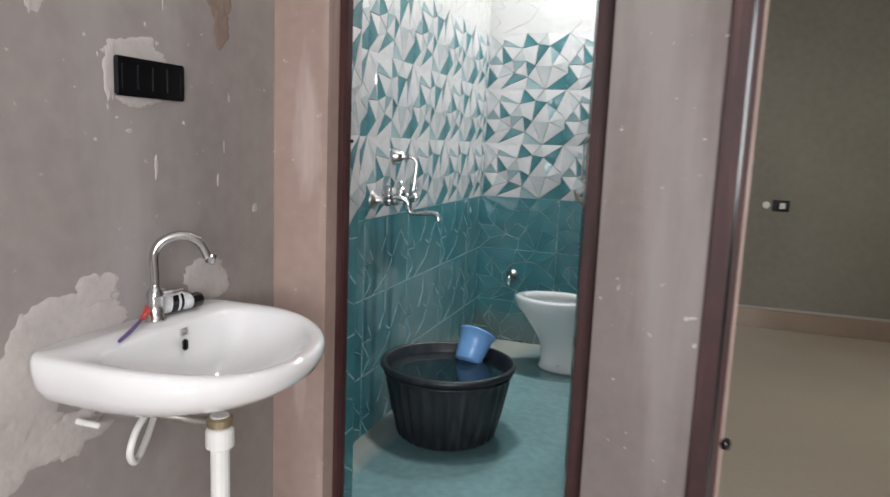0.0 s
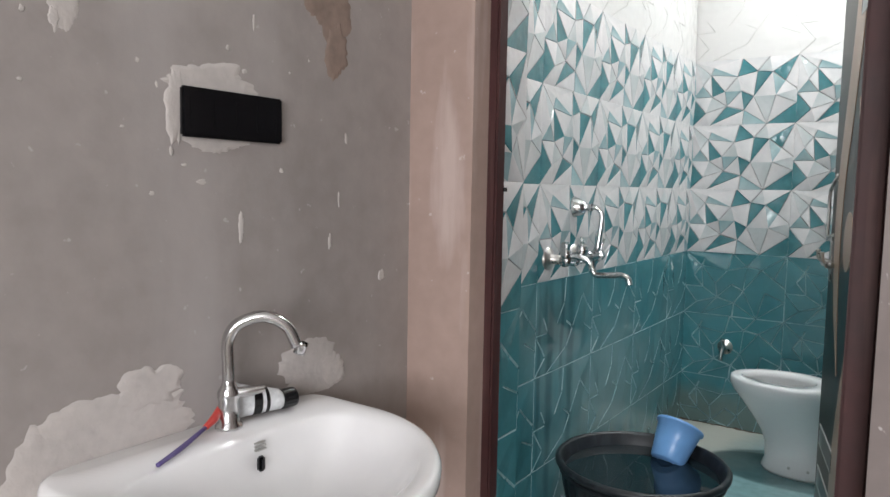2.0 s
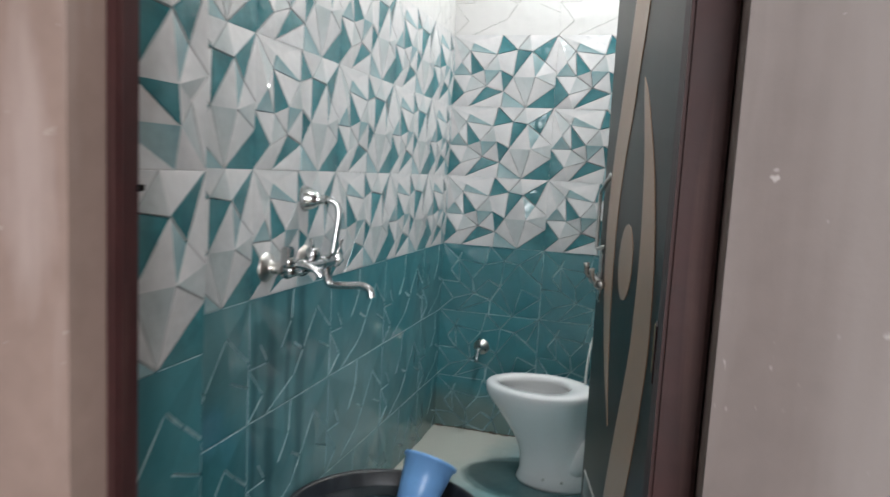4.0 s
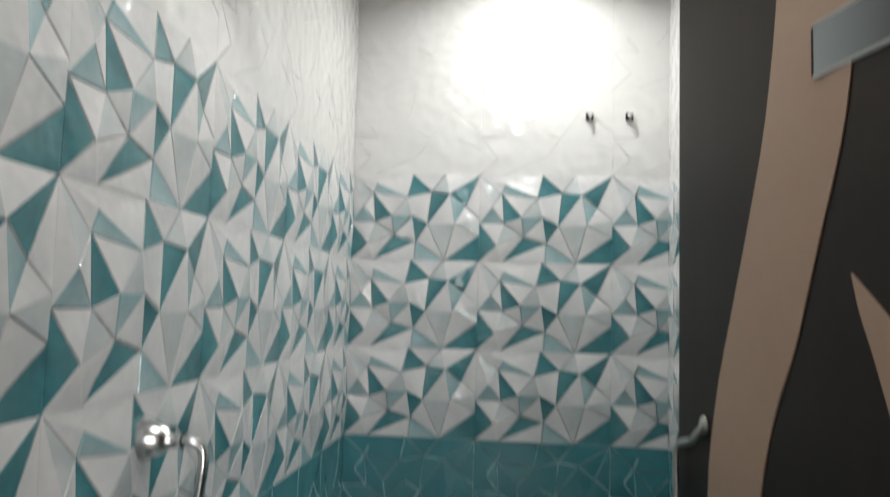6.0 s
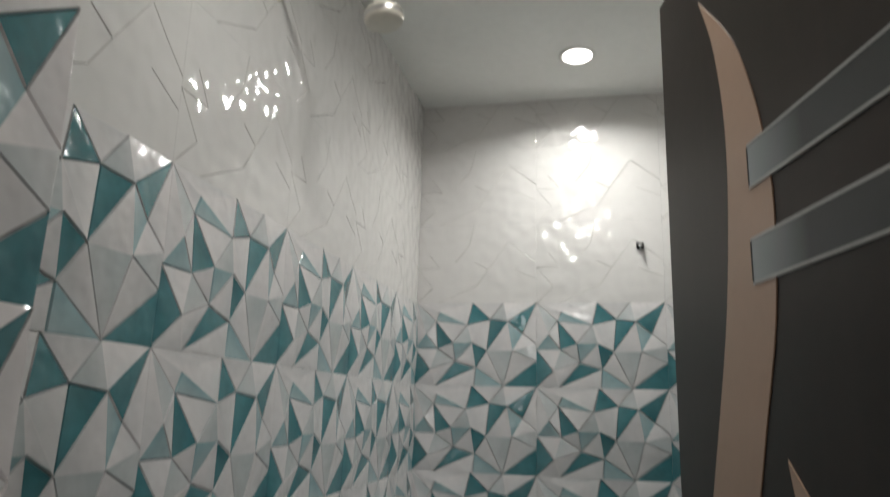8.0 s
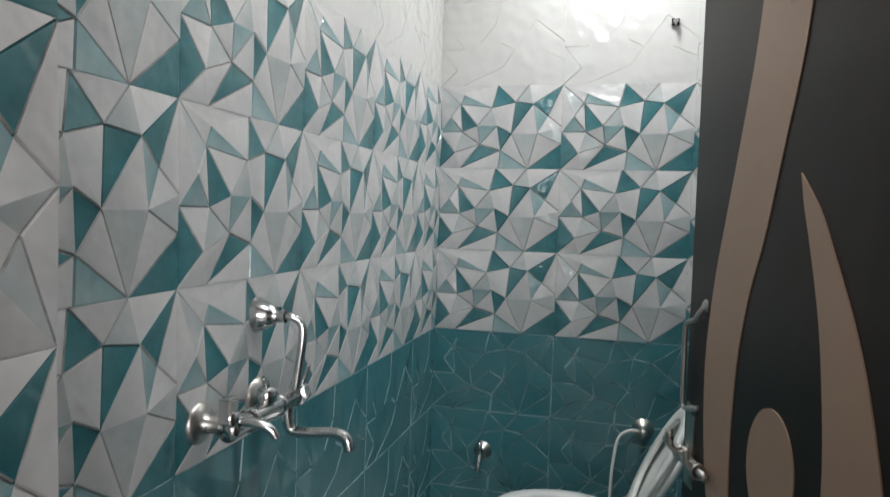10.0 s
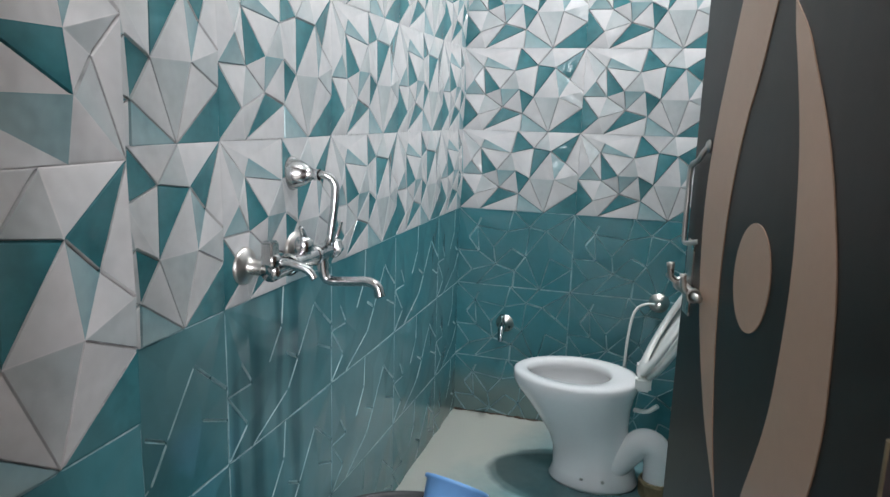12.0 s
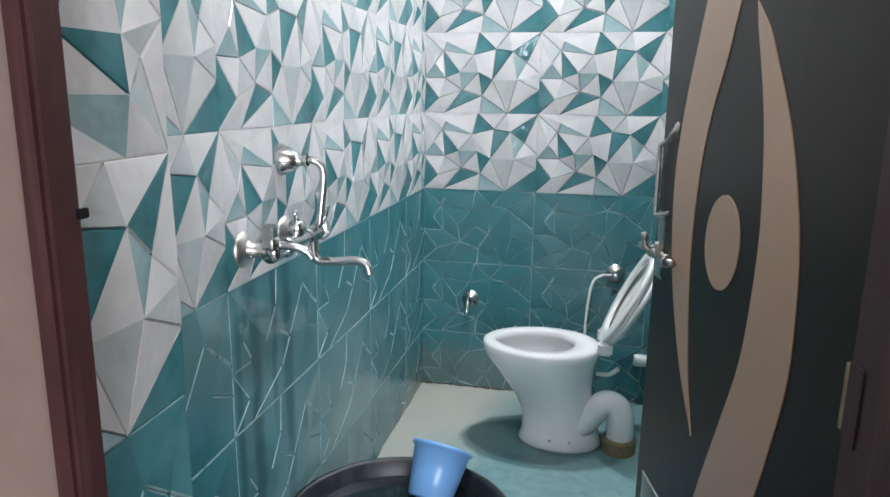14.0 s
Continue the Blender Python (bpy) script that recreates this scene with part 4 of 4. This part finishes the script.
part("side_knob", lathe([(.013, 0), (.020, .004), (.021, .012), (.019, .03), (.014, .036), (0, .037)], 24, m=pose(.078, .112, .002, -90, 0, 0), wave=lambda i, k: 1.0 + (0.10 if k % 4 < 2 and i in (1, 2, 3) else 0)), chrome, mixer)
part("knob_lever", tube([(.078, .135, .012), (.086, .140, .035), (.092, .142, .058)], [.005, .0045, .004]), chrome, mixer, smooth=True)
part("swivel_spout", tube([(.076, .085, -.012), (.078, .085, -.042), (.090, .086, -.060), (.13, .088, -.060), (.172, .090, -.056), (.197, .090, -.064), (.205, .090, -.086)], [.013, .012, .0105, .0105, .0105, .0105, .0115], per=8), chrome, mixer, "long swivel spout", True)
bend = thing("shower_bend", (0.0, 1.850, 1.187), "chrome flange with a bent pipe down to the mixer", "pipe bend")
part("flange", lathe([(0, 0), (.036, 0), (.036, .008), (.026, .03), (.018, .045), (.012, .05), (.012, .07)], 32, m=pose(0, 0, 0, 0, 90, 0)), chrome, bend, smooth=True)
part("bent_pipe", tube([(.055, 0, 0), (.08, .005, .0), (.097, .012, -.015), (.10, .010, -.05), (.092, .0, -.145)], .0085, per=8), chrome, bend, smooth=True)

shower = thing("wall_shower", (0.0, 1.90, 2.385), "cream plastic shower arm and round shower head", "shower head")
part("flange", lathe([(0, 0), (.032, 0), (.030, .008), (.016, .014)], 28, m=pose(0, 0, 0, 0, 90, 0)), plastic_cream, shower, smooth=True)
part("arm", tube([(0, 0, 0), (.10, 0, .004), (.20, 0, .006), (.235, 0, -.012), (.25, 0, -.06)], .0105, per=8), plastic_cream, shower, smooth=True)
part("rose", lathe([(.012, .05), (.016, .045), (.018, .03), (.036, .02), (.042, .012), (.042, -.004), (.038, -.012), (0, -.012)], 36, m=pose(.254, 0, -.105, 0, -8, 0)), plastic_cream, shower, smooth=True)
part("rose_band", lathe([(.0425, .008), (.0432, .006), (.0432, 0), (.0425, -.002)], 36, m=pose(.254, 0, -.105, 0, -8, 0)), steel, shower, smooth=True)

light = thing("ceiling_downlight", (0.627, 2.855, CEIL_Z), "round recessed LED downlight, lit, in the white ceiling", "ceiling light", group="bathroom downlights")
part("ring", lathe([(.050, 0), (.062, 0), (.062, -.004), (.056, -.007), (.050, -.005)], 40), plastic_white, light, smooth=True)
part("diffuser", lathe([(0, -.004), (.050, -.004), (.050, 0.0)], 40), lamp_glow, light)
copy_thing(light, pose(0.60, 1.55, CEIL_Z))

for x in (0.83, 0.965):
    hook = thing("wall_hook", (x, BACK_Y - 0.006, 2.075), "small black and chrome screw hook in white tiles", "hook", group="hooks on the end wall")
    part("plug", box(-.013, .013, -.006, .004, -.013, .013, .002), plastic_black, hook)
    part("stub", lathe([(.007, 0), (.009, .01), (.007, .016), (0, .018)], 16, m=pose(0, -.004, 0.002, 90, 0, 0)), chrome, hook, smooth=True)
    part("hook_tip", tube([(0, -.018, .0), (0, -.024, -.008), (0, -.020, -.018)], .0025), chrome, hook)

# ---- room beyond ----
socket = thing("socket_plate", (1.78, 4.75, 0.90), "black switch plate with a white module on plaster", "switch plate")
part("frame", box(-.055, .055, -.012, 0, -.04, .04, .003), plastic_black, socket)
part("module", box(-.01, .03, -.016, -.012, -.022, .022, .002), plastic_white, socket)
part("round_knob", lathe([(0, 0), (.026, 0), (.024, .01), (0, .014)], 20, m=pose(-.095, 0, 0, 90, 0, 0)), plastic_white, socket)
# small dark knob of unknown use
stop = thing("dark_knob", (1.236, 0.81, 0.633), "small dark knob by the frame", "hinge")
part("pin", lathe([(0, -.012), (.010, -.01), (.012, 0), (.010, .01), (0, .012)], 16), plastic_black, stop, smooth=True)

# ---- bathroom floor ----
structure("floor_bath", box(0.0, RIGHT_X, WALL_IN, BACK_Y, BATH_Z - 0.006, BATH_Z), floor_tile, "wet bathroom floor with teal wall reflection in its colour, cream elsewhere", "floor")
rng = random.Random(5)
bm = bmesh.new()
dirt_top, dirt_foot = [], []
for k in range(61):
    x = 0.004 + k * 0.018
    h, d = 0.003 + 0.006 * rng.random() ** 3, 0.004 + 0.012 * rng.random() ** 3
    dirt_top.append(bm.verts.new((x, BACK_Y - 0.001, BATH_Z + h)))
    dirt_foot.append(bm.verts.new((x, BACK_Y - 0.002 - d, BATH_Z + 0.0006)))
skin(bm, [dirt_top, dirt_foot], closed=False)
structure("trim_dirt_line", bm, dirt_mat, "dark brown dirt along the foot of the tiled wall", "dirt")

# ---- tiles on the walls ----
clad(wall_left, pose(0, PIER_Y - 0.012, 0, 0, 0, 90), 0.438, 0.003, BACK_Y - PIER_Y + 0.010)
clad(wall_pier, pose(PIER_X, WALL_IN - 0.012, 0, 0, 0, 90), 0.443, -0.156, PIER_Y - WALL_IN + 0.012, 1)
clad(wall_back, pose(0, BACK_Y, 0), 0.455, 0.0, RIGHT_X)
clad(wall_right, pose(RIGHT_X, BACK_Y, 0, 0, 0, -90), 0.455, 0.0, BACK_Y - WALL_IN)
